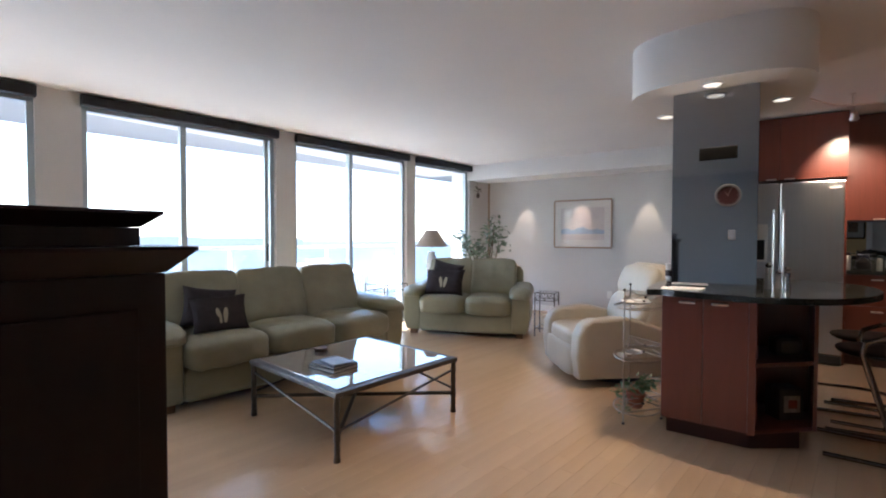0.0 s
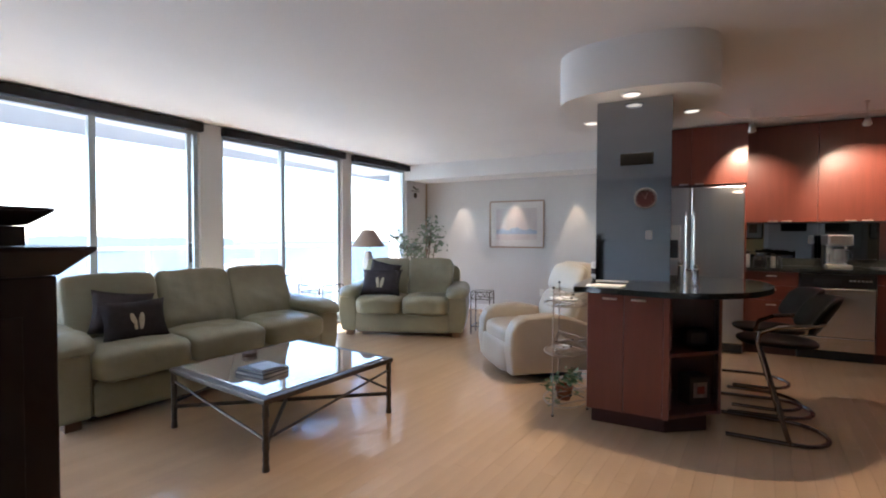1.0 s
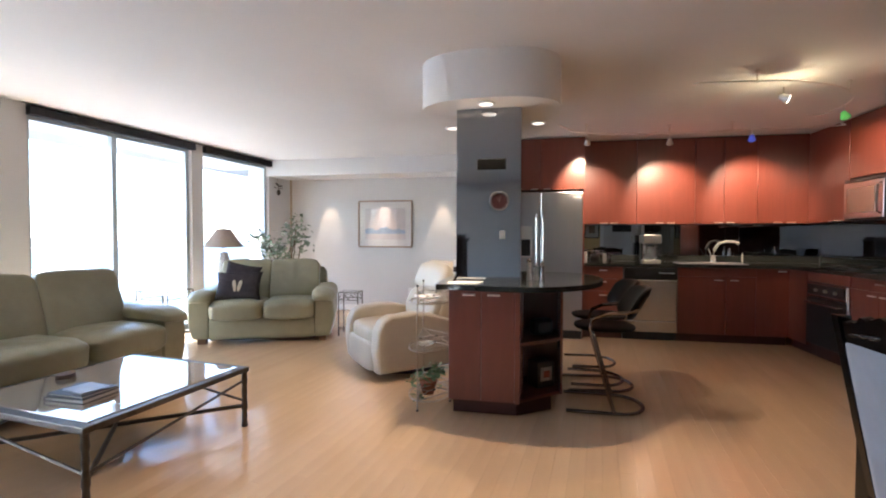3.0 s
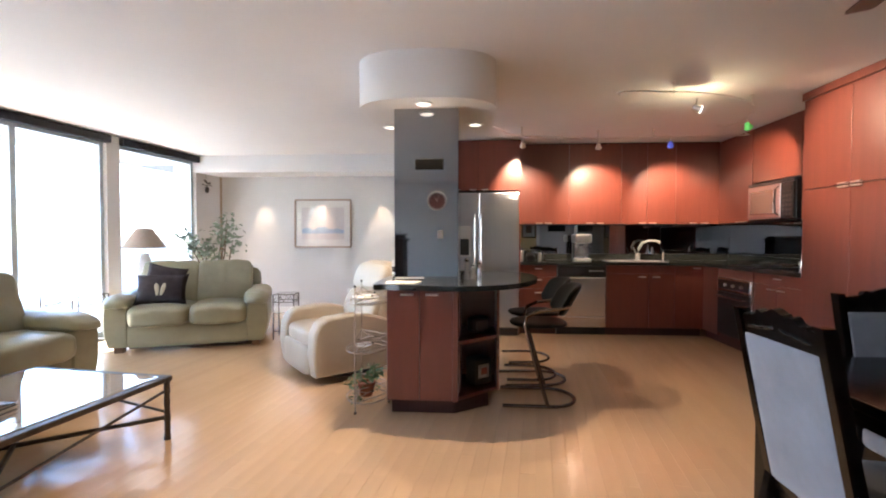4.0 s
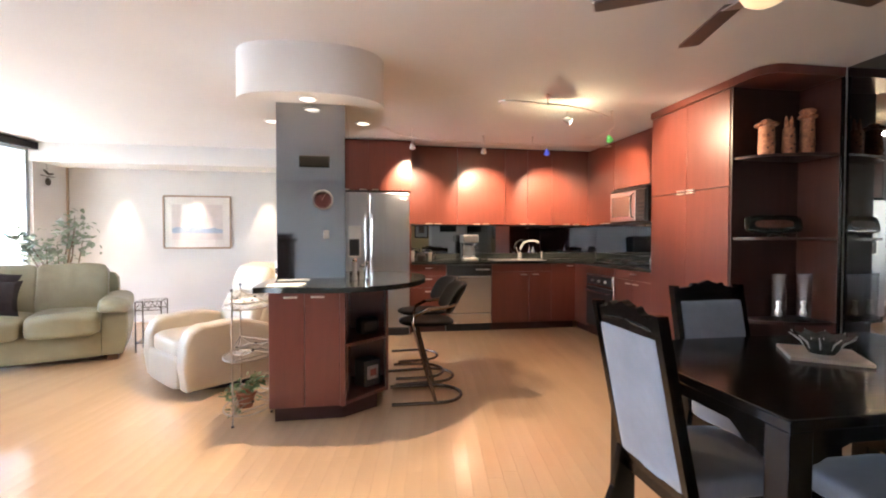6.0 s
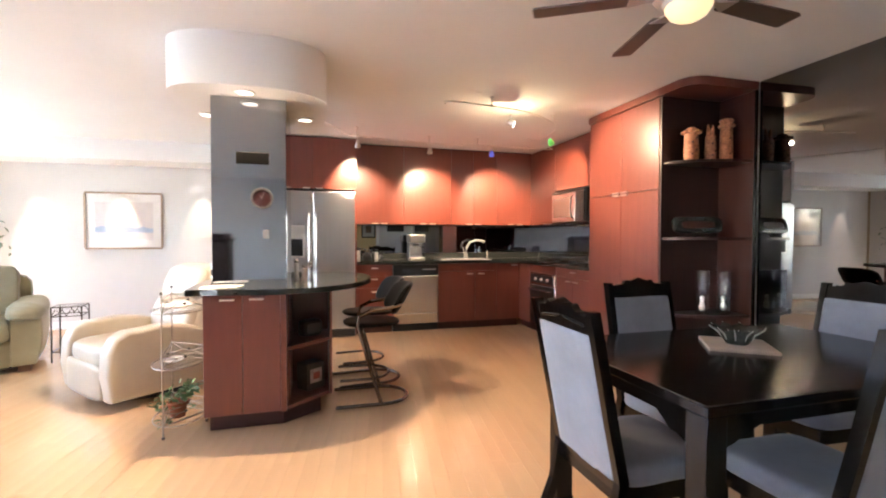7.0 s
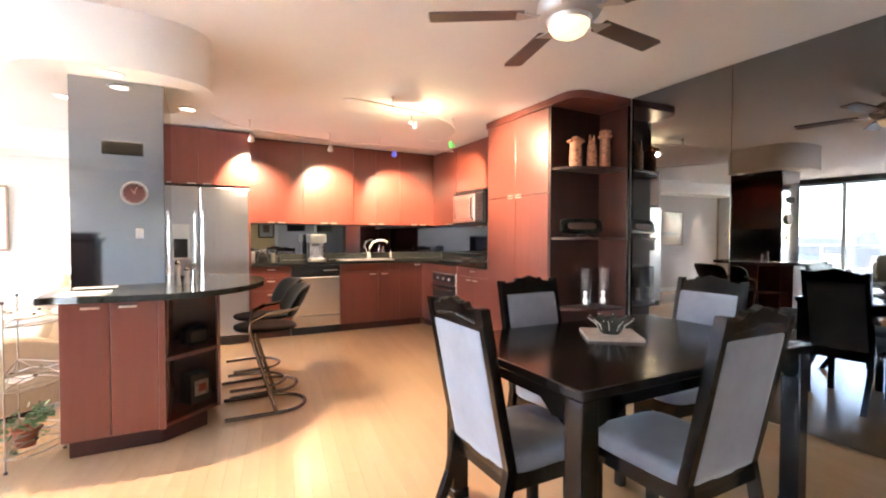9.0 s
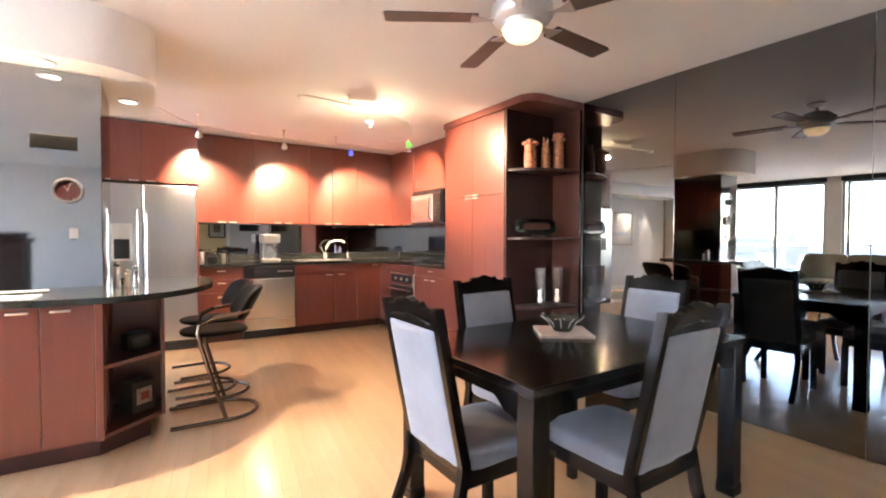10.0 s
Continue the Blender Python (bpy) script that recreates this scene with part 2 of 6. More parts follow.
structure("wall_south", B(-5.6, 3.54, -3.6, -3.45, 0, CEIL), M["wall"], "plain white rear wall", "wall")
structure("soffit", B(-4.35, -0.42, 6.78, 7.35, 2.19, CEIL), M["ceiling"], "white dropped soffit above the picture wall", "soffit")
structure("baseboard_north", B(-4.1, -0.42, 7.336, 7.35, 0, 0.09, 0.003), M["trim"], "white baseboard", "baseboard")

# piers between the windows, heads over them, low sill track
WINDOWS = [(-3.4, 0.0), (0.30, 2.05), (2.29, 4.08), (4.26, 5.54)]
PIERS = [(-5.2, -3.4), (0.0, 0.30), (2.05, 2.29), (4.08, 4.26), (5.54, 6.3)]
for i, (a, b) in enumerate(PIERS):
    w = structure("wall_window_%d" % (i + 1), B(a, b, 0.0, 0.16, 0, CEIL), M["wall"], "white pier between the tall windows", "wall")
    w.matrix_world = WM
for i, (a, b) in enumerate(WINDOWS):
    wt = thing("window_%d" % (i + 1), WM, "floor-to-ceiling sliding window with grey metal frame", "window", kind="structure")
    part("head", B(a, b, 0.0, 0.16, 2.36, CEIL), M["wall"], wt)
    part("sill", B(a, b, 0.02, 0.14, -0.01, 0.03, 0.004), M["grey_frame"], wt, "grey metal track")
    mid = {0: -1.6, 1: 1.105, 2: 3.12, 3: None}[i]
    fr = bmesh.new()
    box(fr, a, a + 0.045, 0.05, 0.11, 0.03, 2.36, 0.003)
    box(fr, b - 0.045, b, 0.05, 0.11, 0.03, 2.36, 0.003)
    box(fr, a + 0.045, b - 0.045, 0.05, 0.11, 2.31, 2.36, 0.003)
    box(fr, a + 0.045, b - 0.045, 0.05, 0.11, 0.03, 0.09, 0.003)
    frame_ob = part("window_frame", fr, M["grey_frame"], wt)
    edges = [a + 0.045] + ([mid] if mid is not None else []) + [b - 0.045]
    if mid is not None:
        part("mullion", B(mid - 0.028, mid + 0.028, 0.045, 0.115, 0.09, 2.31, 0.004), M["grey_frame"], wt, "grey metal meeting stile")
        if i == 1:
            part("sliding_stile", B(b - 0.12, b - 0.075, 0.03, 0.07, 0.09, 2.31, 0.004), M["grey_frame"], wt, "edge of the sliding leaf")
            part("door_pull", B(b - 0.108, b - 0.088, 0.005, 0.03, 0.95, 1.15, 0.004), M["black"], wt, "dark pull handle")
    for e0, e1 in zip(edges, edges[1:]):
        pn = part("pane", B(e0, e1, 0.078, 0.084, 0.09, 2.31), M["glass"], wt, "clear pane")
        pn.visible_shadow = False
    bl = thing("roller_blind", WM, "black roller blind cassette above the window", "blind", "window blinds")
    part("cassette", B(a - 0.01, b + 0.01, -0.07, -0.002, 2.335, 2.425, 0.006), M["black_matt"], bl)

# pillar wrapped in grey mirror and the rounded bulkhead on top
pil = thing("pillar", Matrix.Translation((-0.345, 3.62, 0)), "deep pillar clad in grey mirror", "pillar", kind="structure")
part("core", B(-0.221, 0.221, -0.226, 0.45, 0, 2.13), M["cherry_dark"], pil)
part("front_panel", B(-0.225, 0.225, -0.232, -0.226, 0, 2.125), M["pillar"], pil, "grey mirror panel")
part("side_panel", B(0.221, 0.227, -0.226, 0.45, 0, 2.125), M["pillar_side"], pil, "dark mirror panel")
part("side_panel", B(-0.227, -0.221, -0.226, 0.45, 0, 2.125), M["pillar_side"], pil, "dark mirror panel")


def rounded(x0, x1, y0, y1, r, seg=14):
    pts = []
    for cx, cy, a0 in ((x1 - r, y0 + r, -90), (x1 - r, y1 - r, 0), (x0 + r, y1 - r, 90), (x0 + r, y0 + r, 180)):
        pts += [(cx + r * math.cos(radians(a0 + 90 * k / seg)), cy + r * math.sin(radians(a0 + 90 * k / seg))) for k in range(seg + 1)]
    return pts


def bowed(x0, x1, y0, y1, side, back):
    """A plan with a wide bowed front, straight sides and rounded rear corners."""
    cx, hw = (x0 + x1) / 2, (x1 - x0) / 2
    pts = []
    for k in range(41):
        a = math.pi * (1 + k / 40)
        c, s_ = math.cos(a), math.sin(a)
        pts.append((cx + hw * math.copysign(abs(c) ** 0.80, c), side - (side - y0) * abs(s_) ** 0.80))
    for ox, a0 in ((x1 - back, 0), (x0 + back, 90)):
        pts += [(ox + back * math.cos(radians(a0 + 9 * k)), y1 - back + back * math.sin(radians(a0 + 9 * k))) for k in range(11)]
    return pts


structure("bulkhead", prism(bmesh.new(), bowed(-0.825, 0.148, 3.135, 4.36, 3.47, 0.25), 2.125, CEIL + 0.01), M["ceiling"],
          "white rounded bulkhead with recessed lights round the pillar", "bulkhead", smooth=True)



# ---------------------------------------------------------------- outside: balcony, sea, distance
slab = thing("balcony", WM, "concrete balcony with slab above and glass railing", "balcony", kind="structure")
part("deck", B(-6, 7.5, 0.16, 2.0, -0.2, -0.03), M["concrete"], slab)
part("slab_above", B(-6, 7.5, 0.16, 1.9, 2.46, 2.66), M["slab_paint"], slab, "pale grey painted slab above")
part("end_wall", B(6.2, 6.4, 0.165, 0.98, -0.03, 2.46), M["white"], slab, "white fin wall")
part("handrail", T([(-6, 1.86, 1.06), (7.4, 1.86, 1.06)], 0.022), M["white"], slab, "slim metal handrail")
for k in range(8):
    x = -5.9 + k * 1.64
    part("post", B(x - 0.02, x + 0.02, 1.84, 1.88, -0.03, 1.05, 0.004), M["white"], slab)
    if k < 7:
        g = part("pane", B(x + 0.03, x + 1.61, 1.856, 1.864, 0.05, 1.0), M["glass"], slab, "clear balustrade glass")
        g.visible_shadow = False
sea = structure("sea", B(-4500, -60, -4500, 4500, -42, -40), M["sea"], "calm hazy sea reaching the horizon", "water")
for nm, az, d, w, h, lab in (("far_tower", 71.0, 900, 30, 51, "hazy block of flats across the water, paled by a glow"),
                             ("far_shore", 66.0, 1500, 190, 46, "low hazy shore with buildings, paled by a glow"),
                             ("far_shore", 58.0, 1900, 400, 41, "low hazy headland on the horizon, paled by a glow")):
    c = Vector((-math.sin(radians(az)) * d, math.cos(radians(az)) * d, -40))
    t = thing(nm, Matrix.Translation(c) @ Matrix.Rotation(radians(az), 4, 'Z'), lab, "building" if nm == "far_tower" else "shore")
    b = bmesh.new()
    if nm == "far_tower":
        prism(b, rounded(-w / 2, w / 2, -10, 10, 6, 4), 0, h - 6)
        prism(b, rounded(-w / 2 + 6, w / 2 - 5, -8, 8, 5, 4), h - 6, h)
        part("wall", b, M["haze_glow"], t)
    else:
        for k in range(24):
            x = -w / 2 + w * k / 24
            hk = h * (0.90 + 0.10 * math.sin(math.pi * (k + 0.5) / 24)) - random.uniform(0, 2.2)
            box(b, x, x + w / 24 * 1.02, -15 + k * 0.3, 15, 0, hk, 0.5)
        part("skyline", b, M["haze_glow"], t)


# ---------------------------------------------------------------- kitchen
def handle(x, y, z, parent, along=0.085, axis="x"):
    """A small satin bar pull on the edge of a door."""
    if axis == "x":
        b = B(x - along / 2, x + along / 2, y - 0.022, y, z - 0.006, z + 0.006, 0.003)
    else:
        b = B(x - 0.022, x, y - along / 2, y + along / 2, z - 0.006, z + 0.006, 0.003)
    return part("handle", b, M["nickel"], parent, "satin nickel bar pull")


def door_y(x0, x1, yf, z0, z1, parent, pulls=(), name="door"):
    """A slab door in a plane facing -y. pulls: (x, z) of bar pulls."""
    d = part(name, B(x0 + 0.002, x1 - 0.002, yf, yf + 0.02, z0 + 0.002, z1 - 0.002, 0.002), M["cherry"], parent)
    for px, pz in pulls:
        handle(px, yf, pz, d)
    return d


def door_x(y0, y1, xf, z0, z1, parent, pulls=(), name="door"):
    d = part(name, B(xf, xf + 0.02, y0 + 0.002, y1 - 0.002, z0 + 0.002, z1 - 0.002, 0.002), M["cherry"], parent)
    for py, pz in pulls:
        handle(xf, py, pz, d, axis="y")
    return d


ID = Matrix()
UF, UZ0, UZ1 = 6.18, 1.395, 2.425
for a, b, pulls in ((0.575, 1.224, (0.84, 0.96)), (1.224, 1.889, (1.49, 1.62)), (1.889, 2.564, (2.15, 2.28)), (2.564, 3.13, (2.78, 2.92))):
    u = thing("wall_cabinet", ID, "cherry veneer wall cabinet with flat doors lit by spots", "cabinet", "kitchen wall cabinets")
    part("body", B(a, b, UF + 0.02, 6.518, UZ0, UZ1), M["cherry_dark"], u)
    if a < 2.5 and a > 1.8:
        door_y(a, 2.21, UF, UZ0, UZ1, u, [(2.15, UZ0 + 0.008)])
        door_y(2.21, b, UF, UZ0, UZ1, u, [(2.28, UZ0 + 0.008)])
    else:
        door_y(a, b, UF, UZ0, UZ1, u, [(p, UZ0 + 0.008) for p in pulls])
FC = thing("fridge_cabinet", ID, "cherry veneer cabinet over the fridge", "cabinet", "kitchen wall cabinets")
part("body", B(-0.37, 0.572, 5.88, 6.518, 1.80, 2.425), M["cherry_dark"], FC)
door_y(-0.37, 0.05, 5.86, 1.80, 2.425, FC, [(-0.02, 1.808)])
door_y(0.05, 0.572, 5.86, 1.80, 2.425, FC, [(0.13, 1.808)])
part("side_panel", B(0.555, 0.573, 5.90, 6.518, 0.0, 1.80), M["cherry"], FC, "cherry side panel by the fridge")
# Shadow between cabinet tops and ceiling, put in as a dark strip.
structure("cornice", B(-0.37, 3.11, 6.21, 6.5, 2.426, 2.439), M["toe"], "dark strip put in for the shadow above the wall cabinets", "trim")

# right-hand wall cabinets
RX = 3.09
u = thing("wall_cabinet", ID, "cherry veneer wall cabinet above the microwave", "cabinet", "kitchen wall cabinets")
part("body", B(RX + 0.02, 3.418, 4.255, 5.48, 1.82, UZ1), M["cherry_dark"], u)
door_x(4.72, 5.48, RX, 1.82, UZ1, u)
door_x(4.255, 4.72, RX, UZ0, UZ1, u, [(4.45, UZ0 + 0.008)])
u = thing("wall_cabinet", ID, "cherry veneer corner wall cabinet", "cabinet", "kitchen wall cabinets")
part("body", B(RX + 0.045, 3.418, 5.49, 6.17, UZ0, UZ1), M["cherry_dark"], u)
door_x(5.49, 6.17, RX + 0.0, UZ0, UZ1, u, [(5.60, UZ0 + 0.008), (5.72, UZ0 + 0.008)])

mw = thing("microwave", ID, "stainless over-range microwave with dark window", "microwave")
part("body", B(3.06, 3.415, 4.735, 5.47, 1.40, 1.805, 0.005), M["black"], mw)
d = part("door", B(3.035, 3.06, 4.93, 5.465, 1.415, 1.765, 0.006), M["steel"], mw, "brushed steel door")
part("window", B(3.031, 3.036, 5.04, 5.42, 1.47, 1.71, 0.002), mat("microwave_glass", (0.30, 0.22, 0.18), 0.12, 0.6, vary=0.1), d, "tinted mesh window")
part("handle", T([(3.035, 4.965, 1.45), (3.005, 4.965, 1.47), (3.0, 4.965, 1.59), (3.005, 4.965, 1.71), (3.035, 4.965, 1.73)], 0.009), M["black"], d, "curved dark handle")
cp = part("control_panel", B(3.035, 3.06, 4.745, 4.925, 1.415, 1.765, 0.004), M["black"], mw, "dark control panel")
for r in range(5):
    for c in range(3):
        part("button", B(3.031, 3.036, 4.765 + c * 0.05, 4.80 + c * 0.05, 1.44 + r * 0.045, 1.465 + r * 0.045, 0.002), bpy.data.materials.get("key_grey") or mat("key_grey", (0.06, 0.055, 0.05), 0.4), cp)
part("display", B(3.031, 3.036, 4.765, 4.905, 1.68, 1.73, 0.002), M["black"], cp)
part("vent_strip", B(3.04, 3.06, 4.74, 5.465, 1.77, 1.80, 0.003), M["black"], mw, "dark vent strip")

# fridge
fr = thing("fridge", ID, "stainless side-by-side fridge with water dispenser", "fridge")
part("body", B(-0.36, 0.548, 5.86, 6.50, 0.02, 1.775, 0.006), mat("fridge_side", (0.10, 0.10, 0.11), 0.4, 0.3, vary=0.1), fr)
dl = part("door", B(-0.358, 0.046, 5.79, 5.855, 0.11, 1.77, 0.012), M["steel"], fr, "brushed steel freezer door")
dr = part("door", B(0.054, 0.546, 5.79, 5.855, 0.11, 1.77, 0.012), M["steel"], fr, "brushed steel fridge door")
for hx, pr in ((0.012, dl), (0.088, dr)):
    part("handle", T([(hx, 5.79, 0.62), (hx, 5.75, 0.66), (hx, 5.735, 0.95), (hx, 5.735, 1.20), (hx, 5.75, 1.46), (hx, 5.79, 1.50)], 0.013), M["steel"], pr, "brushed bowed handle")
dp = part("dispenser", B(-0.22, -0.04, 5.782, 5.792, 0.98, 1.36, 0.006), M["nickel"], dl, "grey water dispenser")
part("recess", B(-0.195, -0.065, 5.778, 5.784, 1.0, 1.20, 0.004), M["black"], dl, "dark dispenser recess")
part("kick_grille", B(-0.35, 0.54, 5.80, 5.85, 0.015, 0.10, 0.004), M["black"], fr, "dark kick grille")
part("badge", B(0.43, 0.52, 5.786, 5.791, 1.69, 1.715, 0.001), M["white"], dr, "small pale badge")

# base cabinets, back run
BF, BZ0, BZ1 = 5.93, 0.10, 0.875
base_specs = [(0.575, 1.030, "drawers"), (1.636, 2.46, "doors"), (2.46, 2.80, "single")]
for a, b, kind in base_specs:
    u = thing("base_cabinet", ID, {"drawers": "cherry veneer base cabinet with drawers", "doors": "cherry veneer sink cabinet with two doors",
              "single": "cherry veneer base cabinet with a drawer and door"}[kind], "cabinet", "kitchen base cabinets")
    part("body", B(a, b, BF + 0.02, 6.518, BZ0, BZ1), M["cherry_dark"], u)
    part("toe_kick", B(a, b, BF + 0.065, BF + 0.085, 0, BZ0), M["toe"], u, "dark toe kick")
    if kind == "drawers":
        door_y(a, b, BF, 0.73, BZ1, u, [(0.80, 0.83)], "drawer")
        door_y(a, b, BF, 0.58, 0.73, u, [(0.80, 0.69)], "drawer")
        door_y(a, b, BF, BZ0, 0.58, u, [(0.80, 0.53)])
    elif kind == "doors":
        part("apron", B(a, b, BF, BF + 0.02, 0.775, BZ1, 0.002), M["cherry"], u)
        door_y(a, 2.15, BF, BZ0, 0.775, u, [(2.07, 0.735)])
        door_y(2.15, b, BF, BZ0, 0.775, u, [(2.235, 0.735)])
    else:
        door_y(a, b, BF, BZ0, BZ1, u, [(2.72, 0.845)])
dw = thing("dishwasher", ID, "stainless dishwasher with black control panel", "dishwasher")
part("body", B(1.036, 1.63, BF + 0.03, 6.5, 0.02, 0.874), M["black"], dw)
part("door", B(1.038, 1.628, BF - 0.02, BF + 0.03, 0.245, 0.725, 0.008), M["steel_dw"], dw, "brushed steel door")
part("lower_panel", B(1.038, 1.628, BF - 0.012, BF + 0.03, 0.105, 0.238, 0.005), M["steel_dw"], dw, "brushed steel lower panel")
cp = part("control_panel", B(1.038, 1.628, BF - 0.03, BF + 0.03, 0.73, 0.868, 0.008), M["black"], dw)
part("latch", B(1.15, 1.36, BF - 0.036, BF - 0.029, 0.77, 0.82, 0.003), mat("grey_plastic", (0.05, 0.05, 0.055), 0.25), cp)
for k in range(6):
    part("button", B(1.42 + k * 0.03, 1.44 + k * 0.03, BF - 0.034, BF - 0.029, 0.80, 0.815, 0.001), M["nickel"], cp)
part("toe_kick", B(1.038, 1.628, BF + 0.06, BF + 0.08, 0.0, 0.10), M["black"], dw)

# right run: oven, drawers
ov = thing("oven", ID, "black and steel built-in oven", "oven")
part("body", B(2.83, 3.41, 4.94, 5.60, 0.10, 0.874), M["cherry_dark"], ov)
part("fascia", B(2.80, 2.83, 4.945, 5.595, 0.78, 0.874, 0.003), M["cherry"], ov, "cherry fascia")
cp = part("control_panel", B(2.785, 2.83, 4.96, 5.58, 0.63, 0.775, 0.006), M["steel_dw"], ov, "steel-edged control panel")
part("display", B(2.780, 2.786, 4.985, 5.555, 0.65, 0.755, 0.002), M["black"], cp, "dark display strip")
for k in range(3):
    k_ob = part("knob", lathe(bmesh.new(), [(0.018, 0), (0.016, 0.02), (0.006, 0.022)], 12), M["nickel"], cp)
    k_ob.matrix_basis = pose(2.780, 5.10 + k * 0.15, 0.70, 0, -90, 0)
dd = part("door", B(2.785, 2.83, 4.96, 5.58, 0.14, 0.615, 0.006), M["black"], ov, "black glass oven door")
part("handle", T([(2.785, 5.02, 0.57), (2.745, 5.02, 0.57), (2.745, 5.52, 0.57), (2.785, 5.52, 0.57)], 0.011), M["chrome"], dd, "steel bar handle")
part("side_trim", B(2.785, 2.83, 4.935, 4.958, 0.12, 0.775, 0.003), M["steel_dw"], ov, "thin steel trim")
part("toe_kick", B(2.865, 2.885, 4.94, 5.6, 0, 0.10), M["toe"], ov)
u = thing("base_cabinet", ID, "cherry veneer corner base filler", "cabinet", "kitchen base cabinets")
part("body", B(2.802, 3.41, 5.602, 6.51, 0.10, 0.874), M["cherry"], u)
part("toe_kick", B(2.865, 2.885, 5.60, 5.99, 0, 0.10), M["toe"], u)
u = thing("base_cabinet", ID, "cherry veneer base cabinet with drawers beside the oven", "cabinet", "kitchen base cabinets")
part("body", B(2.82, 3.41, 4.255, 4.93, BZ0, BZ1), M["cherry_dark"], u)
door_x(4.255, 4.93, 2.80, 0.77, BZ1, u, [(4.57, 0.835)], "drawer")
door_x(4.255, 4.59, 2.80, BZ0, 0.77, u, [(4.52, 0.73)])
door_x(4.59, 4.93, 2.80, BZ0, 0.77, u, [(4.66, 0.73)])
part("toe_kick", B(2.865, 2.885, 4.255, 4.93, 0, 0.10), M["toe"], u)

# worktop, upstand, mirrored splashback
wt_ = thing("worktop", ID, "polished black granite worktop", "worktop")
b = prism(bmesh.new(), [(0.578, 5.895), (2.765, 5.895), (2.765, 4.256), (3.415, 4.256), (3.415, 6.515), (0.578, 6.515)], 0.878, 0.915, 0.004)
part("top", b, M["granite"], wt_)
part("upstand", B(0.578, 3.395, 6.495, 6.515, 0.916, 1.0, 0.003), M["granite"], wt_, "low granite upstand")
part("upstand", B(3.395, 3.415, 4.256, 6.49, 0.916, 1.0, 0.003), M["granite"], wt_, "low granite upstand")
sp = thing("splashback", ID, "smoked mirror splashback above the worktop", "splashback", kind="structure")
for a, c in ((0.578, 1.30), (1.30, 2.35), (2.35, 3.412)):
    part("panel", B(a + 0.001, c - 0.001, 6.506, 6.514, 1.001, 1.40), M["mirror"], sp)
for a, c in ((4.256, 5.3), (5.3, 6.505)):
    part("panel", B(3.410, 3.417, a + 0.001, c - 0.001, 1.001, 1.40), M["mirror"], sp)

# tall cabinet and corner shelf unit
tc_ = thing("tall_cabinet", ID, "tall cherry veneer pantry cabinet with four doors", "cabinet")
part("body", B(2.80, 3.41, 3.285, 4.25, 0.10, 2.37), M["cherry_dark"], tc_)
ym = 3.76
for a, c, s in ((3.285, ym, 0.06), (ym, 4.25, -0.06)):
    py = ym - s
    door_x(a, c, 2.78, 1.622, 2.37, tc_, [(py, 1.632)])
    door_x(a, c, 2.78, 0.10, 1.618, tc_, [(py, 1.608)])
part("cornice", B(2.765, 3.41, 3.285, 4.26, 2.372, 2.436, 0.004), M["cherry"], tc_, "cherry top rail")
part("toe_kick", B(2.85, 2.87, 3.285, 4.25, 0, 0.10), M["toe"], tc_)
su = thing("corner_shelf", ID, "cherry open corner shelf unit, shade put into its dark wood", "shelf")
part("back_panel", B(2.785, 3.405, 3.262, 3.283, 0.0, 2.37, 0.002), M["shaded_cherry"], su)
# The darker carcass colour carries the shade on this side panel.
part("side_panel", B(3.372, 3.392, 2.945, 3.262, 0.0, 2.37, 0.002), M["cherry_dark"], su, "cherry side panel, shade put into its dark red")
part("edge_strip", B(3.372, 3.396, 2.93, 2.944, 0.0, 2.37, 0.002), M["espresso"], su, "dark edge strip")


def quarter(xa, xb, ya, yb, bulge, seg=14):
    """A shelf outline: straight along the two backs, convex in front."""
    pts = [(xb, yb), (xa, yb)]
    for k in range(1, seg + 1):
        a = k / (seg + 1) * math.pi / 2
        ex = (1 - math.cos(a)) ** bulge if bulge != 1 else 1 - math.cos(a)
        pts.append((xa + (xb - xa) * ex, yb - (yb - ya) * math.sin(a) ** bulge))
    pts.append((xb, ya))
    return pts


for z in (0.10, 0.61, 1.225, 1.835):
    part("shelf", prism(bmesh.new(), quarter(2.80, 3.371, 2.95, 3.261, 0.85), z - 0.022, z, 0.003), M["shaded_cherry"], su)
cap = [(3.395, 3.284), (2.765, 3.284), (2.765, 3.08)] + [(2.765 + 0.14 * (1 - math.cos(a)), 3.08 - 0.14 * math.sin(a)) for a in [k * math.pi / 16 for k in range(1, 9)]] + [(3.395, 2.93)]
part("cap", prism(bmesh.new(), cap, 2.373, 2.437, 0.003), M["cherry"], su, "rounded cherry cap board")

# smoked mirror wall beside the dining table
mw_ = thing("mirror_wall", ID, "floor-to-ceiling smoked mirror panels", "mirror", kind="structure")
MIRROR = [(3.404, 2.928), (3.376, 2.059), (3.378, 0.960), (3.380, -0.140), (3.382, -1.240), (3.384, -2.340)]
for (xa, ya), (xb, yb) in zip(MIRROR, MIRROR[1:]):
    ln, turn = math.hypot(xb - xa, yb - ya), math.atan2(yb - ya, xb - xa)
    pn = part("panel", B(0.0015, ln - 0.0015, 0.0, 0.008, 0.012, 2.436, 0.001), M["mirror_dark"], mw_)
    pn.matrix_basis = Matrix.Translation((xa, ya, 0)) @ Matrix.Rotation(turn, 4, 'Z')

